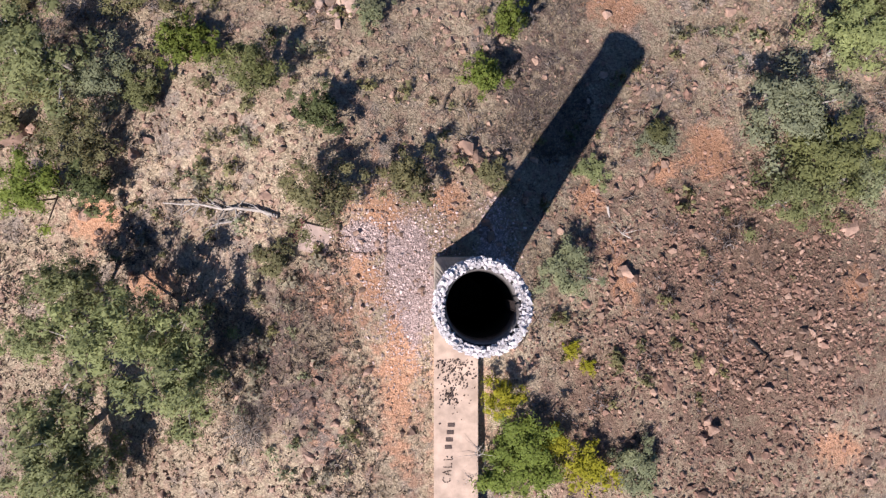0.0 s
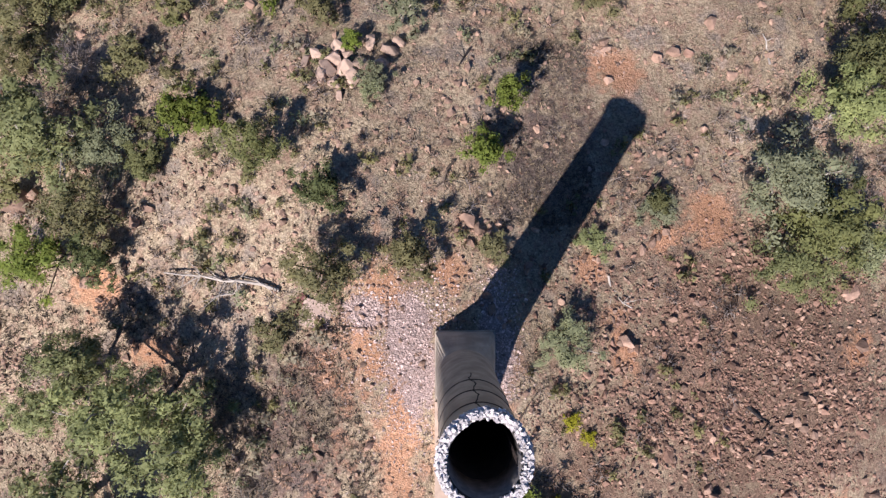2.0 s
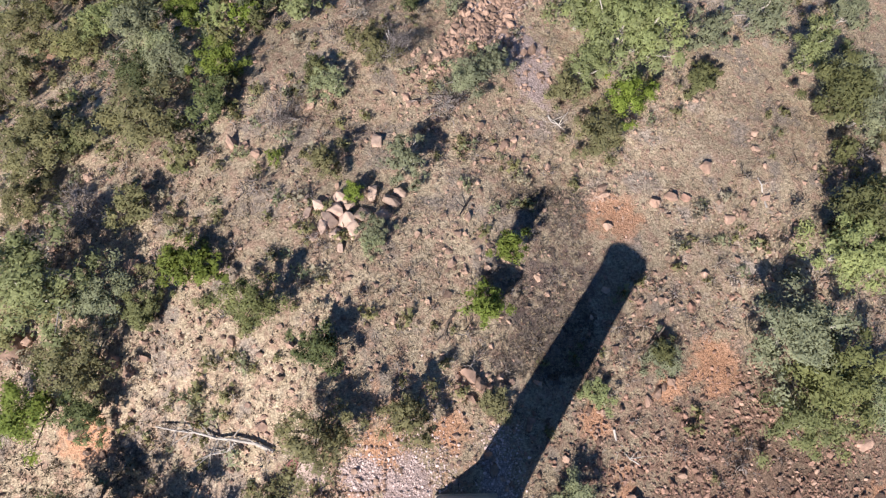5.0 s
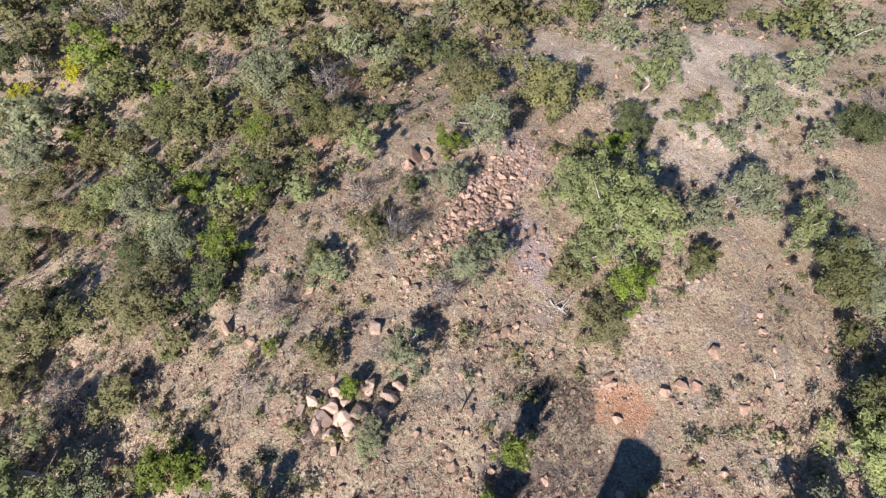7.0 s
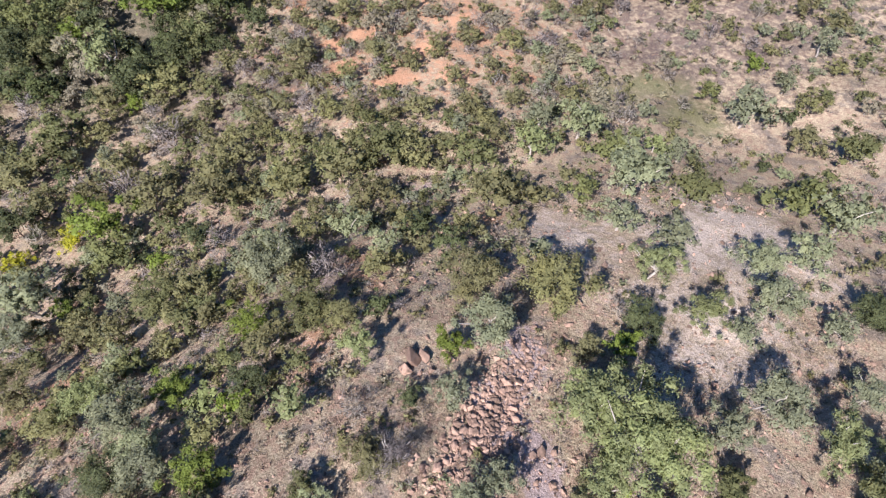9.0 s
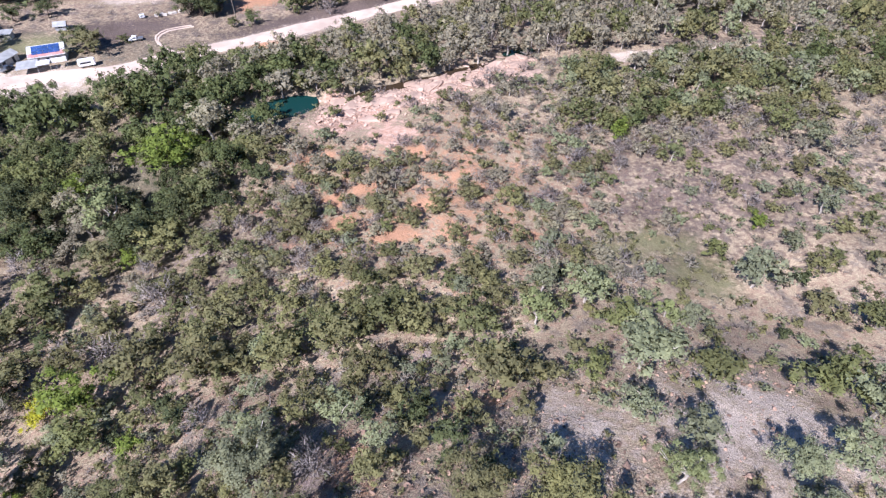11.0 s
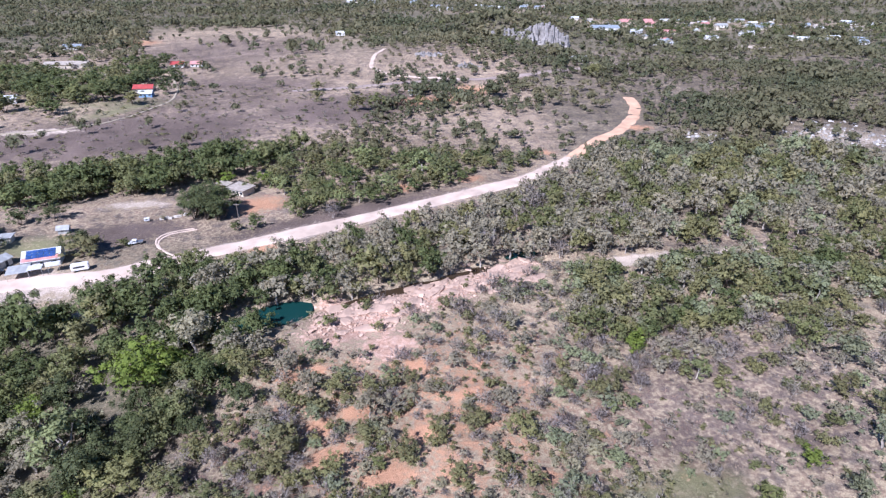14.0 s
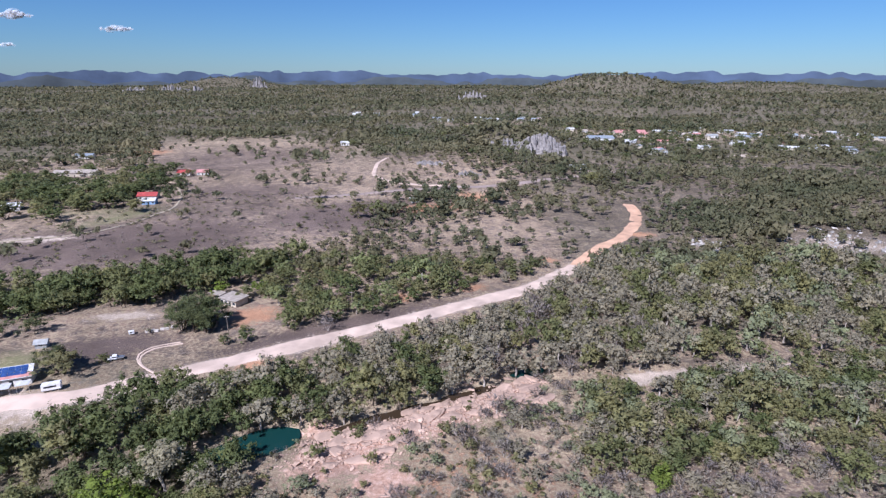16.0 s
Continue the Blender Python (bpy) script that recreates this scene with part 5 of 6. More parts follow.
for x, y, r in ((-11.8, 27.5, 0.7), (-10.4, 26.1, 0.8), (-9.0, 26.1, 0.95), (-8.3, 25.3, 0.8), (-11.1, 25.3, 0.7), (-9.8, 28.3, 0.75), (-12.5, 26.7, 0.6), (-6.7, 24.3, 0.65), (-5.1, 28.1, 0.8), (-4.3, 29.0, 0.6), (-9.7, 24.6, 0.7), (-10.3, 27.2, 0.8),
                (-7.4, 26.6, 0.8), (-8.6, 27.4, 0.6), (-6.7, 34.7, 0.7), (-11.9, 24.4, 0.5), (-12.9, 28.0, 0.5), (-7.0, 28.9, 0.7), (-5.6, 26.6, 0.6), (-9.3, 23.4, 0.5)):
    boulder(x, y, r * 1.2, "granite tor north of the shadow", "pale pinkish rounded boulder in a tumbled outcrop", PALE_BOULDERS)
for x, y, r in ((21.2, 29.4, 0.85), (22.8, 29.7, 0.75), (27.2, 33.2, 0.78), (29.0, 27.6, 0.77), (5.8, 34.6, 0.6), (4.8, 34.2, 0.5), (6.8, 34.4, 0.45), (-21.3, 34.6, 0.85), (-18.7, 33.4, 0.7), (-20.0, 34.4, 0.6), (22.0, 28.6, 0.5)):
    boulder(x, y, r, "scattered boulders on the slope")
for i in range(90):
    a, b = random.gauss(0, 1), random.gauss(0, 1)
    boulder(2.2 + 2.9 * a + 1.1 * b, 47.6 + 4.2 * a - 0.8 * b, random.uniform(0.22, 0.62), "rocky spur below the chimney hill", "brown angular block on a rocky spur")
for x, y, r in ((-3.8, 56.9, 1.3), (-2.6, 57.4, 0.9), (-4.6, 55.6, 0.9)):
    boulder(x, y, r, "rocky spur below the chimney hill", "dark red-brown boulder among scrub")
for i in range(130):
    x, y = random.uniform(-44, 44), random.uniform(-22, 62)
    if off_flue(np.float64(x), np.float64(y)) and math.hypot(x, y) > 5:
        boulder(x, y, random.uniform(0.2, 0.42), "loose stones on the hillside", "weathered red-brown stone half sunk in dry ground")


def log(pts, r, mat, label, twigs=0, seed=0):
    rg = np.random.default_rng(seed)
    bm = bmesh.new()
    p = [Vector((x, y, ground_z(x, y) + up)) for x, y, up in pts]
    full = []
    for a, b in zip(p[:-1], p[1:]):
        full += bent(a, b, rg, 4, 0.13)[:3]
    full.append(p[-1])
    tube(bm, full, [r * (1 - 0.75 * i / len(full)) for i in range(len(full))], 7)
    ob = tagged(part("fallen_log", bm, mat), label, "log")
    for _ in range(twigs):
        k = rg.integers(1, len(full) - 1)
        way = Vector((rg.normal(0, 1), rg.normal(0, 1), abs(rg.normal(0.2, 0.3)))).normalized() * rg.uniform(0.8, 2.4)
        bm = bmesh.new()
        tube(bm, bent(full[k], full[k] + way, rg, 4), [r * 0.4, r * 0.3, r * 0.2, r * 0.06], 5)
        part("branch", bm, mat, ob)
    return ob


log([(-14.3, 6.0, 0.25), (-19.5, 6.8, 0.3), (-25.6, 7.6, 0.5)], 0.17, PALE_BARK, "bleached grey fallen tree on the grass", 26, 1)
log([(-17.8, 6.6, 0.3), (-20.3, 4.4, 0.3)], 0.14, PALE_BARK, "bleached dead limb beside a fallen tree", 5, 2)
log([(28.7, -4.9, 0.15), (31, -6.6, 0.18), (33, -8.9, 0.15)], 0.17, CHAR, "charred black log on red gravel", 2, 3)
log([(0.9, 17.6, 0.2), (-0.7, 15.2, 0.2)], 0.13, BARK, "dark dead branch on dry grass", 3, 4)
log([(2.4, 28.7, 0.2), (1.4, 26.9, 0.2)], 0.12, CHAR, "burnt stick lying on the slope", 1, 5)
log([(33.2, 29.0, 0.2), (32.6, 32.2, 0.2)], 0.12, PALE_BARK, "thin grey fallen branch", 1, 6)
log([(6.6, -5.2, 0.15), (8.4, -2.9, 0.35)], 0.09, BARK, "thin dark stick near the chimney", 2, 7)
log([(15.3, 7.4, 0.2), (17.4, 4.4, 0.4)], 0.12, PALE_BARK, "grey dead branches on red soil", 8, 8)
log([(18.4, 13.4, 0.1), (20.4, 16.6, 1.4)], 0.13, BARK, "leaning dead sapling with bare limbs", 6, 9)
log([(10.6, 38.2, 0.1), (12.0, 36.5, 0.8)], 0.12, PALE_BARK, "white dead branches beside a bush", 8, 10)
for i, (x, y) in enumerate(((3.6, -17.0), (4.0, -14.6))):
    log([(x, y, 0.1), (x - 0.7, y + 0.4, 1.3), (x - 1.7, y + 0.7, 1.8)], 0.06, PALE_BARK, "leafless grey sapling leaning over the flue", 14, 20 + i)

# old footing beside the chimney
pad = part("concrete_pad", block(bmesh.new(), -1.3, 1.3, -1.2, 1.2, -0.5, 0.09, chamfer=0.03), surface("pinkish_cement", (0.46, 0.34, 0.28), 0.2, 0.8, 0.92, 0.01))
pad.matrix_world = pose(-11.0, 4.0, ground_z(-11, 4) + 0.08, 0, 0, -12)
tagged(pad, "low pinkish cement pad half buried in soil", "pad")
plate = part("metal_sheet", block(bmesh.new(), -0.95, 0.95, -0.6, 0.6, -0.03, 0.03, chamfer=0.01), RED_PLATE)
plate.matrix_world = pose(-12.5, 4.75, ground_z(-12.5, 4.75) + 0.26, 2, 0, 42)
tagged(plate, "rusty red metal sheet lying on the ground", "sheet")
footing = thing("stone_footing", pose(-7, 4.6, ground_z(-7, 4.6)), "low rectangular footing of rough stones", "footing")
for i in range(34):
    t = i / 34 * 4
    e = t % 1 - 0.5
    x, y = ((e * 4, 1.8), (2.0, -e * 3.6), (-e * 4, -1.8), (-2.0, e * 3.6))[int(t)]
    b = part("stone", random.choice(BOULDERS), None, footing)
    b.matrix_local = pose(x, y, ground_z(x - 7, y + 4.6) - ground_z(-7, 4.6) + 0.05, 0, 0, random.uniform(0, 360)) @ Matrix.Diagonal((0.24, 0.19, 0.17, 1))

# stones on the flue's top, some laid out as a word
x, y = rg.normal(1.1, 0.85, 260), -6.2 - np.abs(rg.normal(0, 1.8, 260))
ok = (x > -0.6) & (x < 2.8)
x, y = x[ok], y[ok]
top_of = np.vectorize(flue_top)
stones("slag_stones", x, y, np.clip(rg.lognormal(-2.65, 0.3, len(x)), 0.04, 0.13), DARK_STONE, "small dark stones scattered on the flue top", "stones", 0.6, 51, 0.3, lambda a, b: top_of(b))
x, y = rg.normal(0.5, 0.3, 60), rg.normal(-9.3, 0.35, 60)
stones("slag_stones", x, y, np.clip(rg.lognormal(-2.5, 0.3, len(x)), 0.05, 0.14), DARK_STONE, "small heap of dark stones on the flue top", "stones", 0.6, 52, 0.3, lambda a, b: top_of(b))
STROKES = {"C": [[(0.55, 0.85), (0.3, 1.0), (0.08, 0.75), (0.05, 0.4), (0.2, 0.05), (0.5, 0.1)]], "A": [[(0, 0), (0.3, 1), (0.6, 0)], [(0.14, 0.4), (0.46, 0.4)]],
           "L": [[(0.1, 1), (0.1, 0), (0.5, 0)]], ":": [[(0.2, 0.2), (0.22, 0.22)], [(0.2, 0.7), (0.22, 0.72)]]}
wx, wy = [], []
for i, ch in enumerate("CALL:"):
    for line in STROKES[ch]:
        for (ax, ay), (bx, by) in zip(line[:-1], line[1:]):
            k = max(1, int(math.hypot((bx - ax) * 0.8, (by - ay) * 0.7) / 0.085))
            for q in range(k + 1):
                u, v = ax + (bx - ax) * q / k, ay + (by - ay) * q / k
                wy.append(-16.6 + 0.62 * i - (0.12 * i if i > 3 else 0) + u * 0.72 + random.gauss(0, 0.012))
                wx.append(0.62 + 0.05 * i - v * 0.66 + random.gauss(0, 0.012))
word = stones("stone_writing", np.array(wx), np.array(wy), np.full(len(wx), 0.055), DARK_STONE, "word CALL: laid out in dark stones on the flue top", "writing", 0.7, 53, 0.3, lambda a, b: top_of(b))
bm = bmesh.new()
for i in range(4):
    y0 = -13.75 + 0.62 * i
    block(bm, 0.15 + 0.08 * i, 0.75 + 0.08 * i, y0, y0 + 0.32, flue_top(y0) - 0.02, flue_top(y0) + 0.05)
tagged(part("stone_row", bm, DARK_STONE), "dark blocks of stones set on the flue top", "stones")

# granite slabs along the creek
for i in range(150):
    u = random.random()
    x = -36 + 62 * u + random.gauss(0, 3)
    y = 199 + 30 * u + random.gauss(0, 4.5) - 6 * (1 - u)
    if blob(x, y, -49, 198.5, 9, 5, 30) > 0.3:
        continue
    r = random.uniform(0.5, 1.4) if random.random() < 0.6 else random.uniform(1.6, 3.6)
    ob = new("granite_slab", BOULDERS[i % 9].copy())
    ob.data.materials[0] = GRANITE
    ob.matrix_world = pose(x, y, ground_z(x, y) + 0.05 * r, random.uniform(-8, 8), random.uniform(-8, 8), 28 + random.gauss(0, 25)) @ Matrix.Diagonal((r * 1.5, r * 1.0, 0.25 + r * 0.26, 1))
    tagged(ob, "smooth pink granite slab beside the creek", "rock", "granite slabs by the creek")

n = 2200
u = rg.random(n)
x, y = -38 + 66 * u + rg.normal(0, 4, n), 193 + 36 * u + rg.normal(0, 5.5, n)
ok = (blob(x, y, -49, 198.5, 9, 5, 30) < 0.3) & (zones(x, y)[3] > 0.2)
stones("creek_stones", x[ok], y[ok], np.clip(rg.lognormal(-1.0, 0.5, n), 0.15, 1.0)[ok], GRANITE, "broken pink granite stones along the creek bed", "rubble", 0.55, 35)

# single trees of the valley
for kind, x, y, r, h in (("olive", -124.5, 233, 7.2, 9), ("dark", -128, 236, 5.2, 8.5), ("green", -116.6, 241.4, 2.5, 2.9), ("green", -88, 298, 4.4, 6), ("bright", -100, 301, 4.0, 6), ("bright", -84, 303, 4.2, 6),
                         ("dead", -46, 265, 3.4, 6.5), ("olive", -78, 266, 2.0, 2.4), ("bright", -70, 171, 5.5, 8), ("bright", -79, 175, 6, 8), ("dark", -160, 236, 5, 8), ("dark", -172, 246, 6, 8), ("dark", -154, 262, 5, 7), ("dark", -165, 258, 5, 7)):
    plant(kind, x, y, r, h, 1, "single trees of the valley", True)
for x, y, r, h in ((-98, 271, 7.5, 14), (-92, 270, 7, 13), (-96, 265, 7, 12), (-101, 266, 6.5, 12), (-91, 264.5, 6, 11)):
    plant("dark", x, y, r, h, 0, "single trees of the valley", True)
for kind, x, y, r, h in (("dark", -243, 522, 9, 13), ("dark", -211, 488, 7, 12), ("dark", -216, 520, 6, 10), ("dark", -262, 592, 8, 11), ("green", -241, 590, 5, 7), ("dark", -222, 590, 5, 7), ("olive", -150, 822, 7, 9), ("green", -128, 820, 6, 8), ("dark", -240, 478, 7, 10), ("green", -250, 486, 8, 11), ("green", -258, 462, 11, 14), ("dark", -272, 470, 11, 15), ("green", -244, 466, 9, 12), ("dark", -300, 480, 12, 15), ("dark", -318, 500, 12, 15),
                         ("dark", -340, 470, 12, 15), ("green", -21, 452, 5, 9), ("olive", 4, 470, 3, 6), ("olive", -62, 440, 8, 11), ("green", -50, 450, 8, 11), ("olive", 120, 557, 9, 11), ("olive", -95, 470, 5, 8), ("olive", -100, 500, 5, 9)):
    plant(kind, x, y, r, h, 2, "single trees of the plain", True)


# dark garden trees about the far house block
for i in range(150):
    x, y = -300 + random.gauss(0, 55), 505 + random.gauss(0, 45)
    if x < -196 and math.hypot((x + 347) / 2, y - 580) > 16 and math.hypot(x + 231, y - 494) > 17 and math.hypot(x + 222, y - 474) > 16 and x < -0.3 * y - 66 and math.hypot(x + 311, y - 452) > 14:
        plant(random.choice(("dark", "green", "dark", "olive")), x, y, random.uniform(5, 10), random.uniform(8, 13), 2, "garden trees of the far houses")
for i in range(330):
    x, y = 340 + random.gauss(0, 190), 890 + random.gauss(0, 95)
    plant(random.choice(("dark", "green", "dark", "olive")), x, y, random.uniform(4, 7.5), random.uniform(6, 9.5), 3, "garden trees of the town")
for i in range(1500):
    x, y = random.uniform(-330, 20), random.uniform(335, 520)
    if abs(x) < 0.8 * y + 20:
        r = random.uniform(0.6, 2.0)
        plant(random.choice(("olive", "dead", "ghost", "olive")), x, y, r, r * 0.9, 3, "low scrub of the plain")
join_woods()


# ---- houses, vehicles ----
def paint(name, col, rough=0.6, metal=0.0, spread=0.12, scale=0.6):
    return surface(name, col, spread, scale, rough, 0.004, metal)


WHITE_WALL, CREAM = paint("white_painted_wall", (0.72, 0.70, 0.66)), paint("cream_wall", (0.55, 0.48, 0.38))
WHITE_ROOF, GREY_ROOF, RED_ROOF, BLUE_ROOF = paint("white_sheet_roof", (0.56, 0.56, 0.55), 0.5), paint("weathered_grey_sheet_roof", (0.36, 0.36, 0.35), 0.5), paint("red_sheet_roof", (0.36, 0.065, 0.06), 0.55), paint("blue_grey_sheet_roof", (0.26, 0.29, 0.32), 0.5)
PINK_ROOF, TAN_ROOF = paint("faded_pink_roof", (0.50, 0.24, 0.22), 0.6), paint("dusty_tan_roof", (0.36, 0.31, 0.26), 0.7)
GLASS_DARK = paint("dark_window_glass", (0.03, 0.035, 0.045), 0.12)
SOLAR = paint("blue_solar_cell", (0.04, 0.08, 0.22), 0.15, 0.0, 0.2)
TYRE, STEEL = paint("black_rubber", (0.02, 0.02, 0.02), 0.9), paint("galvanised_steel", (0.5, 0.5, 0.5), 0.4, 0.8)
POLE_WOOD = paint("grey_pole_wood", (0.22, 0.18, 0.14), 0.9)


def box_part(name, x0, x1, y0, y1, z0, z1, mat, parent, label="", m=Matrix(), chamfer=0.0):
    return part(name, block(bmesh.new(), x0, x1, y0, y1, z0, z1, m, chamfer), mat, parent, label)


def gable(bm, w, d, z, rise, over, thick=0.12):
    """A gabled roof, ridge along x."""
    for s in (-1, 1):
        a, b = Vector((0, 0, z + rise)), Vector((0, s * (d / 2 + over), z - rise * over / (d / 2)))
        up = Vector((0, 0, thick))
        v = [bm.verts.new(Vector((sx * (w / 2 + over), 0, 0)) + q) for sx in (-1, 1) for q in (a, b, b + up, a + up)]
        for f in ((0, 1, 2, 3), (4, 7, 6, 5), (0, 4, 5, 1), (1, 5, 6, 2), (2, 6, 7, 3), (3, 7, 4, 0)):
            bm.faces.new([v[i] for i in f])
    return bm


def house(x, y, turn, w, d, h, wall, roof, label, rise=1.4, flat=False, group="", windows=3, over=0.5):
    ob = thing("house", pose(x, y, ground_z(x, y), 0, 0, turn), label, "house", group)
    bm = block(bmesh.new(), -w / 2, w / 2, -d / 2, d / 2, -1.5, h)
    if not flat:
        for s in (-1, 1):
            v = [bm.verts.new((s * w / 2, -d / 2, h)), bm.verts.new((s * w / 2, d / 2, h)), bm.verts.new((s * w / 2, 0, h + rise))]
            bm.faces.new(v)
    part("wall", bm, wall, ob)
    if flat:
        part("roof", block(bmesh.new(), -w / 2 - over, w / 2 + over, -d / 2 - over, d / 2 + over, 0, 0.18, pose(0, 0, h + 0.1, rise * 2), 0.03), roof, ob)
    else:
        part("roof", gable(bmesh.new(), w, d, h, rise, over), roof, ob)
    for i in range(windows):
        cx = -w / 2 + w * (i + 0.5) / windows
        if i == windows // 2 and windows > 1:
            box_part("door", cx - 0.45, cx + 0.45, -d / 2 - 0.06, -d / 2 + 0.02, 0, 2.05, GLASS_DARK, ob)
        else:
            f = box_part("window", cx - 0.8, cx + 0.8, -d / 2 - 0.07, -d / 2 + 0.02, 0.9, 2.1, WHITE_WALL, ob)
            box_part("pane", cx - 0.7, cx + 0.7, -d / 2 - 0.1, -d / 2 - 0.05, 1.0, 2.0, GLASS_DARK, f)
    return ob


def carport(x, y, turn, w, d, h, roof, label):
    ob = thing("carport", pose(x, y, ground_z(x, y), 0, 0, turn), label, "carport")
    part("roof", block(bmesh.new(), -w / 2, w / 2, -d / 2, d / 2, 0, 0.12, pose(0, 0, h, 4), 0.02), roof, ob)
    for px in (-w / 2 + 0.2, w / 2 - 0.2):
        for py in (-d / 2 + 0.2, d / 2 - 0.2):
            bm = bmesh.new()
            tube(bm, [(px, py, -0.6), (px, py, h + 0.07 * py)], [0.06, 0.06], 6)
            part("post", bm, STEEL, ob)
    return ob


solar_house = house(-137.0, 228.5, 22, 10.5, 8.5, 2.9, WHITE_WALL, WHITE_ROOF, "white house with red roof carrying blue solar panels", 1.9)
slope = math.degrees(math.atan2(1.9, 4.25))
box_part("roof_sheet", -5.6, 5.6, -0.3, 1.35, 0.13, 0.17, PINK_ROOF, solar_house, "red roof sheeting", pose(0, -4.25, 2.9, slope))
for i in range(5):
    for j in range(3):
        box_part("solar_panel", -4.3 + 1.72 * i, -4.3 + 1.72 * i + 1.62, 0.75 + 1.25 * j, 0.75 + 1.25 * j + 1.13, 0.2, 0.25, SOLAR, solar_house, "", pose(0, -4.25, 2.9, slope))
carport(-139.0, 218.5, 24, 6.4, 5.6, 2.5, GREY_ROOF, "carport with weathered grey sheet roof beside the house")
carport(-134.2, 219.6, 22, 4.2, 3.2, 2.7, WHITE_ROOF, "white-roofed awning before the house")
carport(-129.6, 222.0, 22, 3.6, 3.0, 2.7, WHITE_ROOF, "small white-roofed awning before the house")
house(-150.5, 224, 75, 8, 4.5, 2.6, GREY_ROOF, GREY_ROOF, "weathered shed with dull grey roof and clutter", 1.0, windows=2)
house(-144, 251, 15, 3.6, 2.8, 2.0, GREY_ROOF, GREY_ROOF, "small grey shed beside bushes", 0.9, windows=1)
house(-161, 243, 15, 5.5, 3.5, 2.2, CREAM, GREY_ROOF, "small grey-roofed hut in the yard", 0.7, True, windows=1)
house(-91, 292, -28, 9.0, 6.5, 2.8, CREAM, TAN_ROOF, "low cream building with flat tan roof and dirt yard", 1.2, True, windows=4, over=0.7)
carport(-100, 297.5, -28, 7, 4, 2.5, TAN_ROOF, "open lean-to with dusty roof")


def vehicle(x, y, turn, body, label, cat, tray=True, length=4.9):
    ob = thing(cat.replace(" ", "_"), pose(x, y, ground_z(x, y) + 0.05, 0, 0, turn), label, cat)
    half = length / 2
    if tray:
        box_part("bonnet", half - 1.3, half, -0.88, 0.88, 0.5, 1.05, body, ob, chamfer=0.08)
        cab = box_part("cab", -0.4, half - 1.2, -0.88, 0.88, 0.5, 1.75, body, ob, chamfer=0.15)
        box_part("windscreen", half - 1.26, half - 1.17, -0.72, 0.72, 1.12, 1.6, GLASS_DARK, cab)
        for s in (-1, 1):
            box_part("side_window", -0.1, half - 1.5, s * 0.885 - 0.02, s * 0.885 + 0.02, 1.12, 1.58, GLASS_DARK, cab)
        box_part("tray", -half, -0.45, -0.9, 0.9, 0.62, 1.0, STEEL, ob, chamfer=0.03)
    else:
        box_part("body", -half, half, -1.1, 1.1, 0.45, 2.5, body, ob, chamfer=0.18)
        for s in (-1, 1):
            box_part("side_window", -half + 0.7, half - 1.2, s * 1.1 - 0.02, s * 1.1 + 0.02, 1.4, 1.95, GLASS_DARK, ob)
    for sx in (-half + 0.9, half - 0.8):
        for s in (-0.85, 0.85):
            wheel = part("wheel", lathe(bmesh.new(), [(0.36, -0.1), (0.36, 0.1), (0.22, 0.12), (0.22, -0.12)], 0, 0, 14), TYRE, ob)
            wheel.matrix_local = pose(sx, s, 0.34, 90)
            rim = part("rim", lathe(bmesh.new(), [(0.215, -0.06), (0.215, 0.06), (0.02, 0.08), (0.02, -0.08)], 0, 0, 10), STEEL, wheel)
    return ob


CAR_WHITE = paint("white_car_paint", (0.78, 0.78, 0.77), 0.25)
vehicle(-113, 242.4, 200, CAR_WHITE, "white utility truck parked beside a round bush", "utility truck")
vehicle(-121.5, 222.6, 25, CAR_WHITE, "white caravan parked beside the gravel road", "caravan", False, 5.2)
vehicle(-147, 219, 70, paint("dark_car_paint", (0.05, 0.06, 0.08), 0.25), "dark car parked beside the shed", "car", True, 4.6)
vehicle(-118.3, 262, 30, CAR_WHITE, "small pale trailer standing in the dry yard", "trailer", False, 3.2).matrix_world @= Matrix.Diagonal((0.6, 0.6, 0.55, 1))
for i in range(6):
    ob = box_part("concrete_block", -0.8, 0.8, -0.5, 0.5, -0.1, 0.7, paint("pale_concrete", (0.55, 0.5, 0.45), 0.9), None, chamfer=0.05)
    x, y = -113.5 + 1.5 * i, 264.2 + 0.7 * i + random.gauss(0, 0.5)
    ob.matrix_world = pose(x, y, ground_z(x, y), 0, 0, random.uniform(0, 90))
    tagged(ob, "pale concrete block dumped in the yard", "block", "concrete blocks in the yard")


def power_pole(x, y, h):
    ob = thing("power_pole", pose(x, y, ground_z(x, y)), "grey wooden power pole with crossarm beside the road", "power pole")
    bm = bmesh.new()
    tube(bm, [(0, 0, -1), (0, 0, h)], [0.17, 0.12], 8)
    part("pole", bm, POLE_WOOD, ob)
    box_part("crossarm", -1.1, 1.1, -0.06, 0.06, h - 0.6, h - 0.45, POLE_WOOD, ob)
    for s in (-1, -0.35, 0.35, 1):
        part("insulator", lathe(bmesh.new(), [(0.05, h - 0.45), (0.06, h - 0.3), (0.01, h - 0.25)], s, 0, 8, False), WHITE_WALL, ob)
    return ob


power_pole(-81, 259, 9)
power_pole(-40, 284, 9)

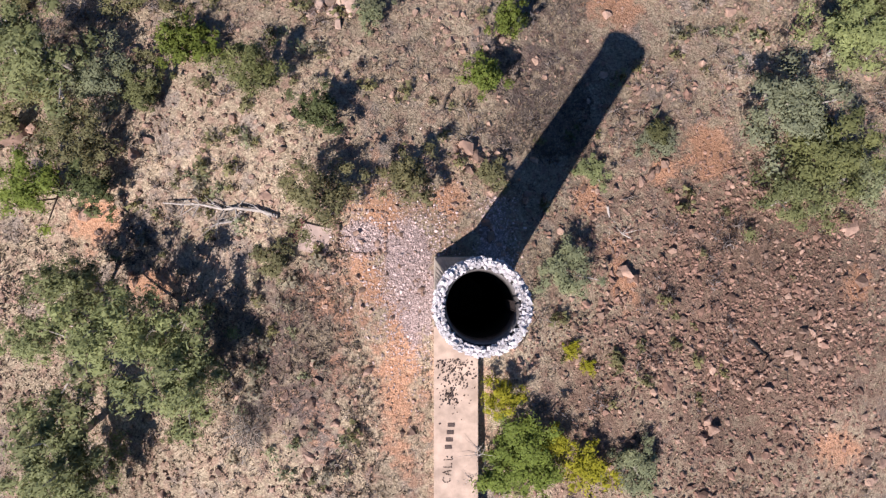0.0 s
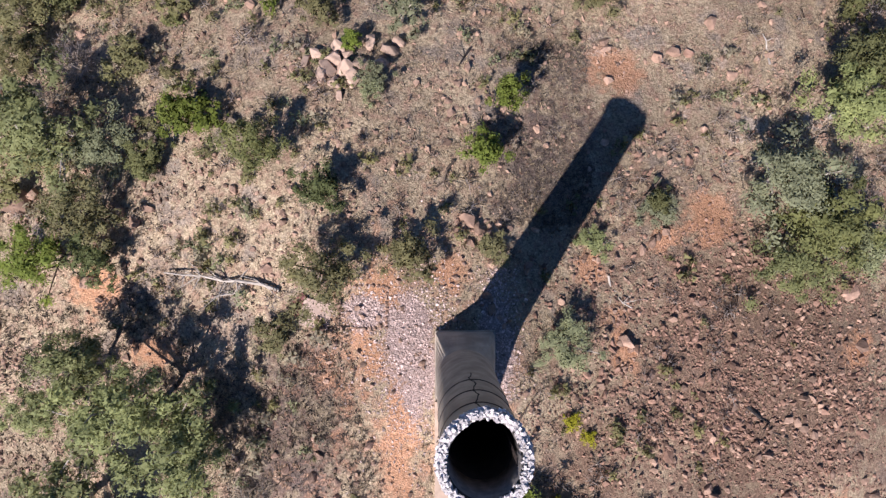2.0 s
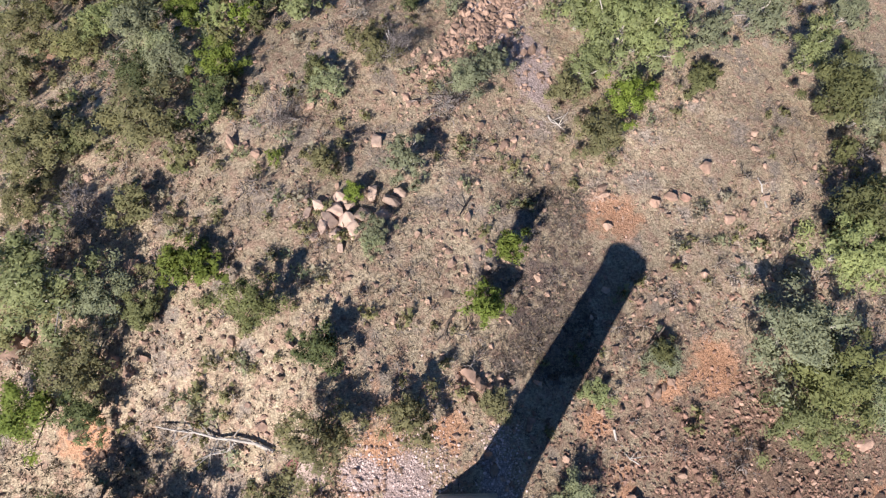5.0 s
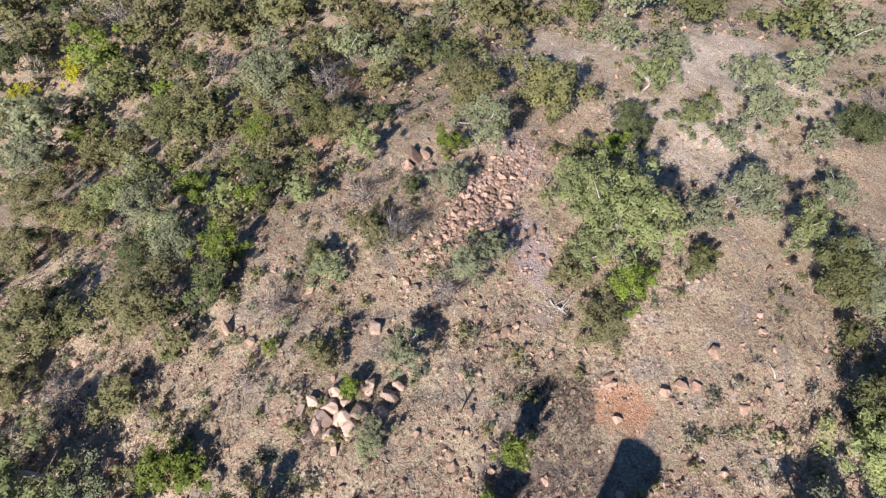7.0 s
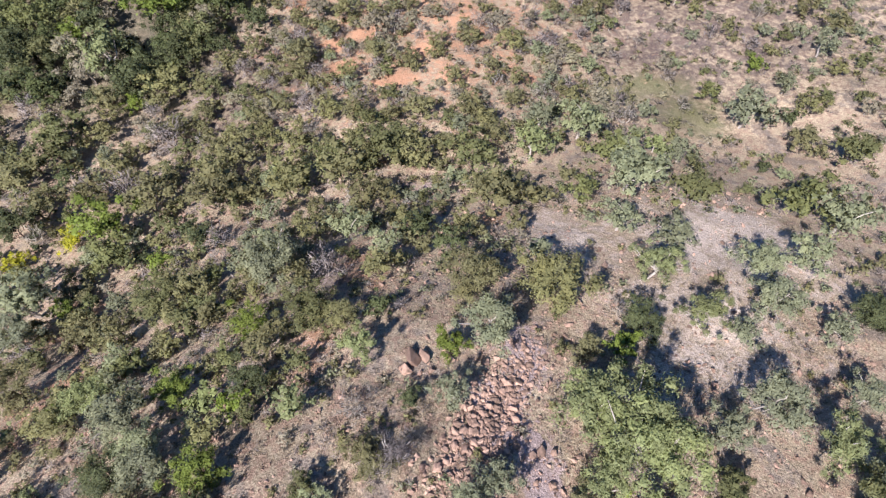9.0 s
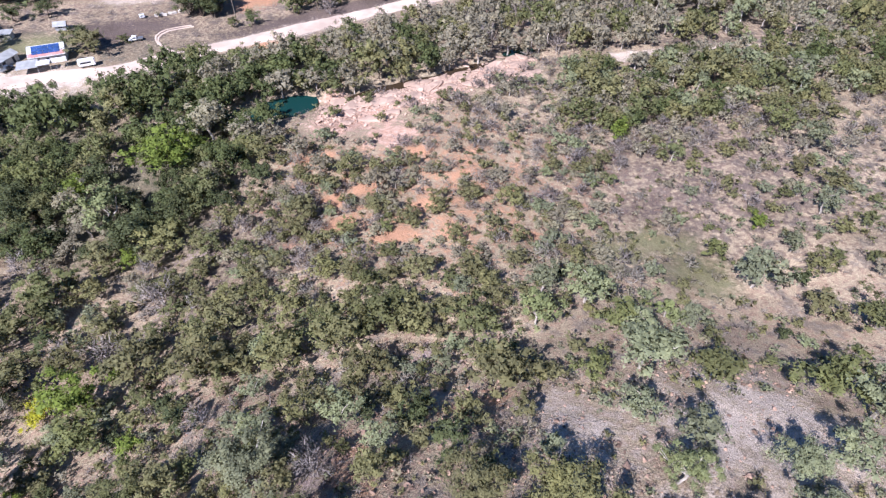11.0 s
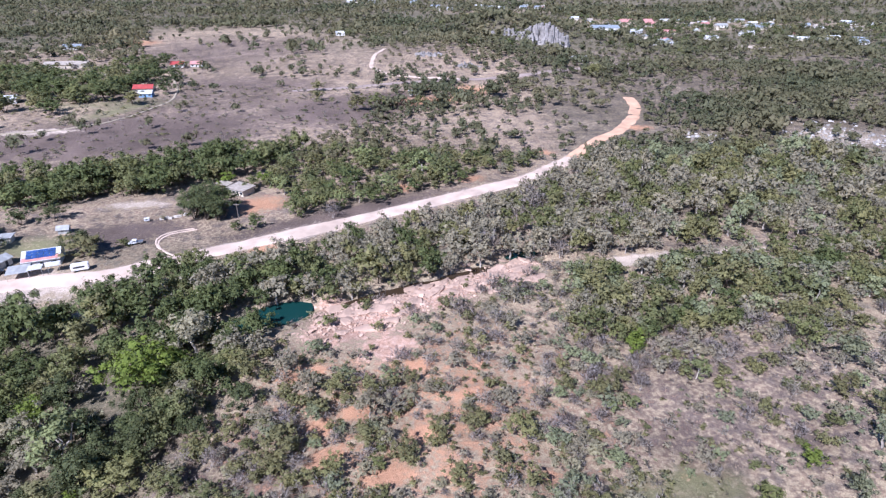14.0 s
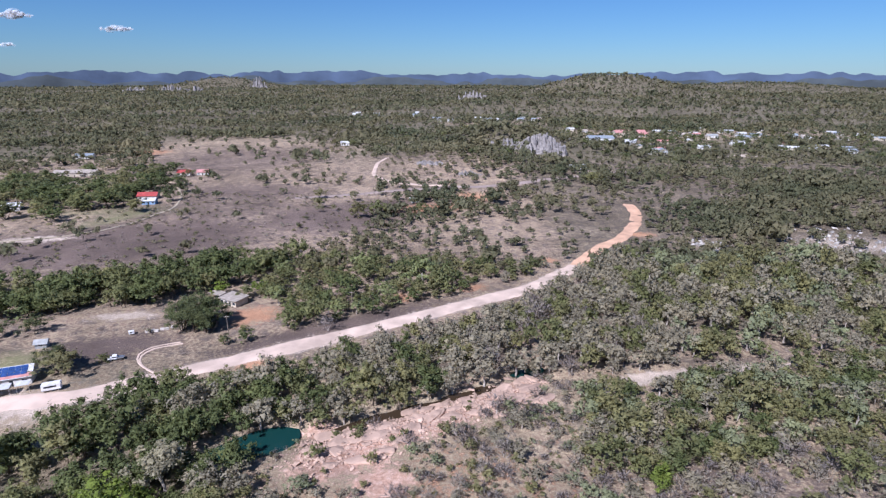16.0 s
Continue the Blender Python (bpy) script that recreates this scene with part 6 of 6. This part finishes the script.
# the houses across the plain and the town
house(-232, 499, 8, 14, 8, 3, CREAM, RED_ROOF, "house with bright red roof among dark trees", 2.2)
house(-222, 481, 8, 9, 6.5, 2.8, paint("blue_wall", (0.2, 0.33, 0.5)), WHITE_ROOF, "blue-walled house with pale roof on a lawn", 1.6)
house(-311, 459, 20, 16, 10, 3, WHITE_WALL, WHITE_ROOF, "white-roofed house behind trees", 1.8)
house(-249, 599, 10, 11, 7, 3, WHITE_WALL, RED_ROOF, "white house with dull red roof", 2.0)
house(-232, 601, 10, 10, 7, 3, WHITE_WALL, PINK_ROOF, "white house with pink-red roof", 2.0)
house(-401, 695, 10, 18, 10, 3, WHITE_WALL, BLUE_ROOF, "pale blue-roofed house among trees", 2.0)
house(-347, 594, 12, 36, 12, 3.5, CREAM, TAN_ROOF, "long low building with tan roof among trees", 2.2, windows=7)
house(-27, 491, 12, 7, 3.5, 2.8, WHITE_WALL, WHITE_ROOF, "small white amenities block on a clay pad", 0.8, True)
house(-139, 827, 5, 11, 7, 3.5, WHITE_WALL, WHITE_ROOF, "tall white building among scrub", 2.0)
house(263, 935, 5, 46, 16, 5, CREAM, PINK_ROOF, "large long building with faded pink roof in town", 3.0, windows=9)
house(202, 862, 0, 34, 20, 5, WHITE_WALL, BLUE_ROOF, "large grey-blue roofed hall in town", 2.5, windows=7)
house(252, 746, 8, 30, 8, 3.5, CREAM, GREY_ROOF, "long low building with dark grey roof", 1.6, windows=7)
house(120, 618, 10, 14, 9, 3, WHITE_WALL, WHITE_ROOF, "white-roofed house near the rise", 1.8)
roofs = [WHITE_ROOF, WHITE_ROOF, GREY_ROOF, PINK_ROOF, BLUE_ROOF, WHITE_ROOF, TAN_ROOF]
words = {WHITE_ROOF: "white", GREY_ROOF: "grey", PINK_ROOF: "faded pink", BLUE_ROOF: "blue-grey", TAN_ROOF: "dusty tan"}
for cx, cy, rx, ry, count in ((330, 910, 150, 95, 30), (510, 960, 160, 80, 22), (70, 1210, 130, 50, 14), (-150, 1400, 130, 60, 8), (430, 800, 80, 50, 7), (270, 780, 60, 40, 6), (650, 940, 90, 60, 7)):
    for i in range(count):
        x, y = cx + random.uniform(-1, 1) * rx, cy + random.uniform(-1, 1) * ry
        roof = random.choice(roofs)
        house(x, y, random.choice((-12, 0, 8, 80)), random.uniform(10, 18), random.uniform(7, 10), 3.0, random.choice((WHITE_WALL, CREAM)), roof, "single-storey town house with " + words[roof] + " roof", random.uniform(1.4, 2.4), False, "town houses", 3)


# ---- limestone bluffs ----
def bluff(x, y, w, d, h, n, label, seed):
    rg = random.Random(seed)
    bm = bmesh.new()
    for i in range(n):
        a, q = rg.uniform(0, 6.28), rg.random() ** 0.6
        px, py = x + w / 2 * q * math.cos(a), y + d / 2 * q * math.sin(a)
        hh = h * (1.0 - 0.6 * q) * rg.uniform(0.25, 1.1)
        r = rg.uniform(0.03, 0.075) * w
        z = ground_z(px, py)
        k = rg.randint(5, 7)
        prev = None
        for lev in (-0.2, 0.35, 0.7, 1.0):
            rr = r * (1.1 - 0.62 * max(0, lev)) * rg.uniform(0.8, 1.15)
            ring = [bm.verts.new((px + rr * math.cos(6.283 * j / k) * rg.uniform(0.75, 1.2), py + rr * math.sin(6.283 * j / k) * rg.uniform(0.75, 1.2), z + hh * lev + rg.uniform(-0.05, 0.05) * hh)) for j in range(k)]
            if prev:
                for j in range(k):
                    bm.faces.new((prev[j], prev[(j + 1) % k], ring[(j + 1) % k], ring[j]))
            prev = ring
        bm.faces.new(prev)
    return tagged(part("limestone_bluff", bm, LIMESTONE), label, "rock outcrop")


bluff(99, 700, 54, 28, 22, 230, "tall jagged grey limestone bluff above the trees", 1)
bluff(62, 712, 46, 26, 10, 130, "low broken grey limestone outcrop", 2)
bluff(15, 578, 22, 9, 5, 40, "low grey limestone ledge beside a track", 3)
bluff(-20, 612, 26, 10, 5, 40, "scattered grey limestone on a wooded rise", 4)
bluff(60, 990, 60, 30, 12, 40, "grey limestone knob behind the town", 5)
PALE_STONE = surface("pale_limestone", (0.38, 0.35, 0.32), 0.4, 0.5, 0.9, 0.05, island=0.7)
x, y = rg.normal(228, 19, 330), rg.normal(386, 17, 330)
stones("limestone_rocks", x, y, np.clip(rg.lognormal(-0.3, 0.5, 330), 0.3, 2.0), PALE_STONE, "scattered pale limestone rocks in open scrub", "rocks", 0.6, 61)
x, y = rg.normal(147, 5, 140), rg.normal(381, 6, 140)
stones("limestone_rocks", x, y, np.clip(rg.lognormal(-0.3, 0.5, 140), 0.3, 2.0), PALE_STONE, "pale limestone rocks beside the clay road", "rocks", 0.6, 62)
bluff(-1000, 3150, 90, 60, 75, 30, "isolated grey limestone tower far off", 8)
for i, (x, y) in enumerate(((-1180, 2800), (-1320, 2850), (-1450, 2780), (60, 2050))):
    bluff(x, y, 110, 70, 34, 26, "grey limestone outcrops in distant scrub", 20 + i)


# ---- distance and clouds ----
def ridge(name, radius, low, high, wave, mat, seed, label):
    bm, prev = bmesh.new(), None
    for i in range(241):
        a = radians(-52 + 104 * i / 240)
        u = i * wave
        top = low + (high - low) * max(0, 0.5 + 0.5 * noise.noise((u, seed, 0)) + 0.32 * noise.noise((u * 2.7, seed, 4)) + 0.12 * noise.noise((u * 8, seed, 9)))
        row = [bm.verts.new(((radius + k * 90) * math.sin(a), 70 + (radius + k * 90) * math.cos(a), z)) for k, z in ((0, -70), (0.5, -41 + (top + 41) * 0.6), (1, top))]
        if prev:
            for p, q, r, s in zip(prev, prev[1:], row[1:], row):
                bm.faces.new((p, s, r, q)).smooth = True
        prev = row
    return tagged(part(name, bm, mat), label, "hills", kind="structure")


# air haze is put into the base colours of both backdrop ridges
ridge("backdrop", 4650, 12, 82, 0.15, surface("haze_tinted_blue_hills", (0.062, 0.085, 0.13), 0.2, 0.004, 1.0, 0.0), 3.3, "backdrop ranges tinted hazy blue-grey along the horizon")
ridge("backdrop", 4250, -38, 40, 0.11, surface("haze_tinted_green_hills", (0.055, 0.066, 0.072), 0.25, 0.006, 1.0, 0.0), 7.7, "backdrop hills tinted hazy green-blue before the ranges")


def cloud_material():
    """White vapour, thin in patches."""
    m, t, b = material("white_cloud")
    b.inputs["Base Color"].default_value, b.inputs["Roughness"].default_value = (0.9, 0.9, 0.92, 1), 1.0
    t.links.new(ramp(t, noise_node(t, 0.03, 5, 0.7), [(0.36, 0.0), (0.64, 0.32)]), b.inputs["Alpha"])
    return m


CLOUD = cloud_material()


def cloud(x, y, z, w, h, n, seed):
    rg = random.Random(seed)
    bm = bmesh.new()
    for i in range(n * 4):
        u = rg.uniform(-1, 1)
        r = h * rg.uniform(0.2, 0.55) * (1.15 - abs(u))
        bmesh.ops.create_icosphere(bm, subdivisions=2, radius=1, matrix=pose(x + u * w / 2, y + rg.uniform(-20, 20), z + rg.uniform(-0.3, 0.5) * h * (1 - abs(u)) ** 0.7 + rg.gauss(0, 2)) @ Matrix.Diagonal((r * 1.5, r, r * 0.75, 1)))
    for v in bm.verts:
        v.co += Vector((noise.noise(v.co * 0.05 + Vector((7, 0, 0))), 0, noise.noise(v.co * 0.06))) * 0.22 * h
    for f in bm.faces:
        f.smooth = True
    return tagged(part("cloud", bm, CLOUD), "small white fair-weather cloud low in the sky", "cloud", "clouds", "structure")


cloud(-2363, 4356, 340, 250, 42, 16, 1)
cloud(-2858, 4039, 400, 262, 48, 18, 2)
cloud(-2916, 4009, 219, 115, 30, 9, 3)
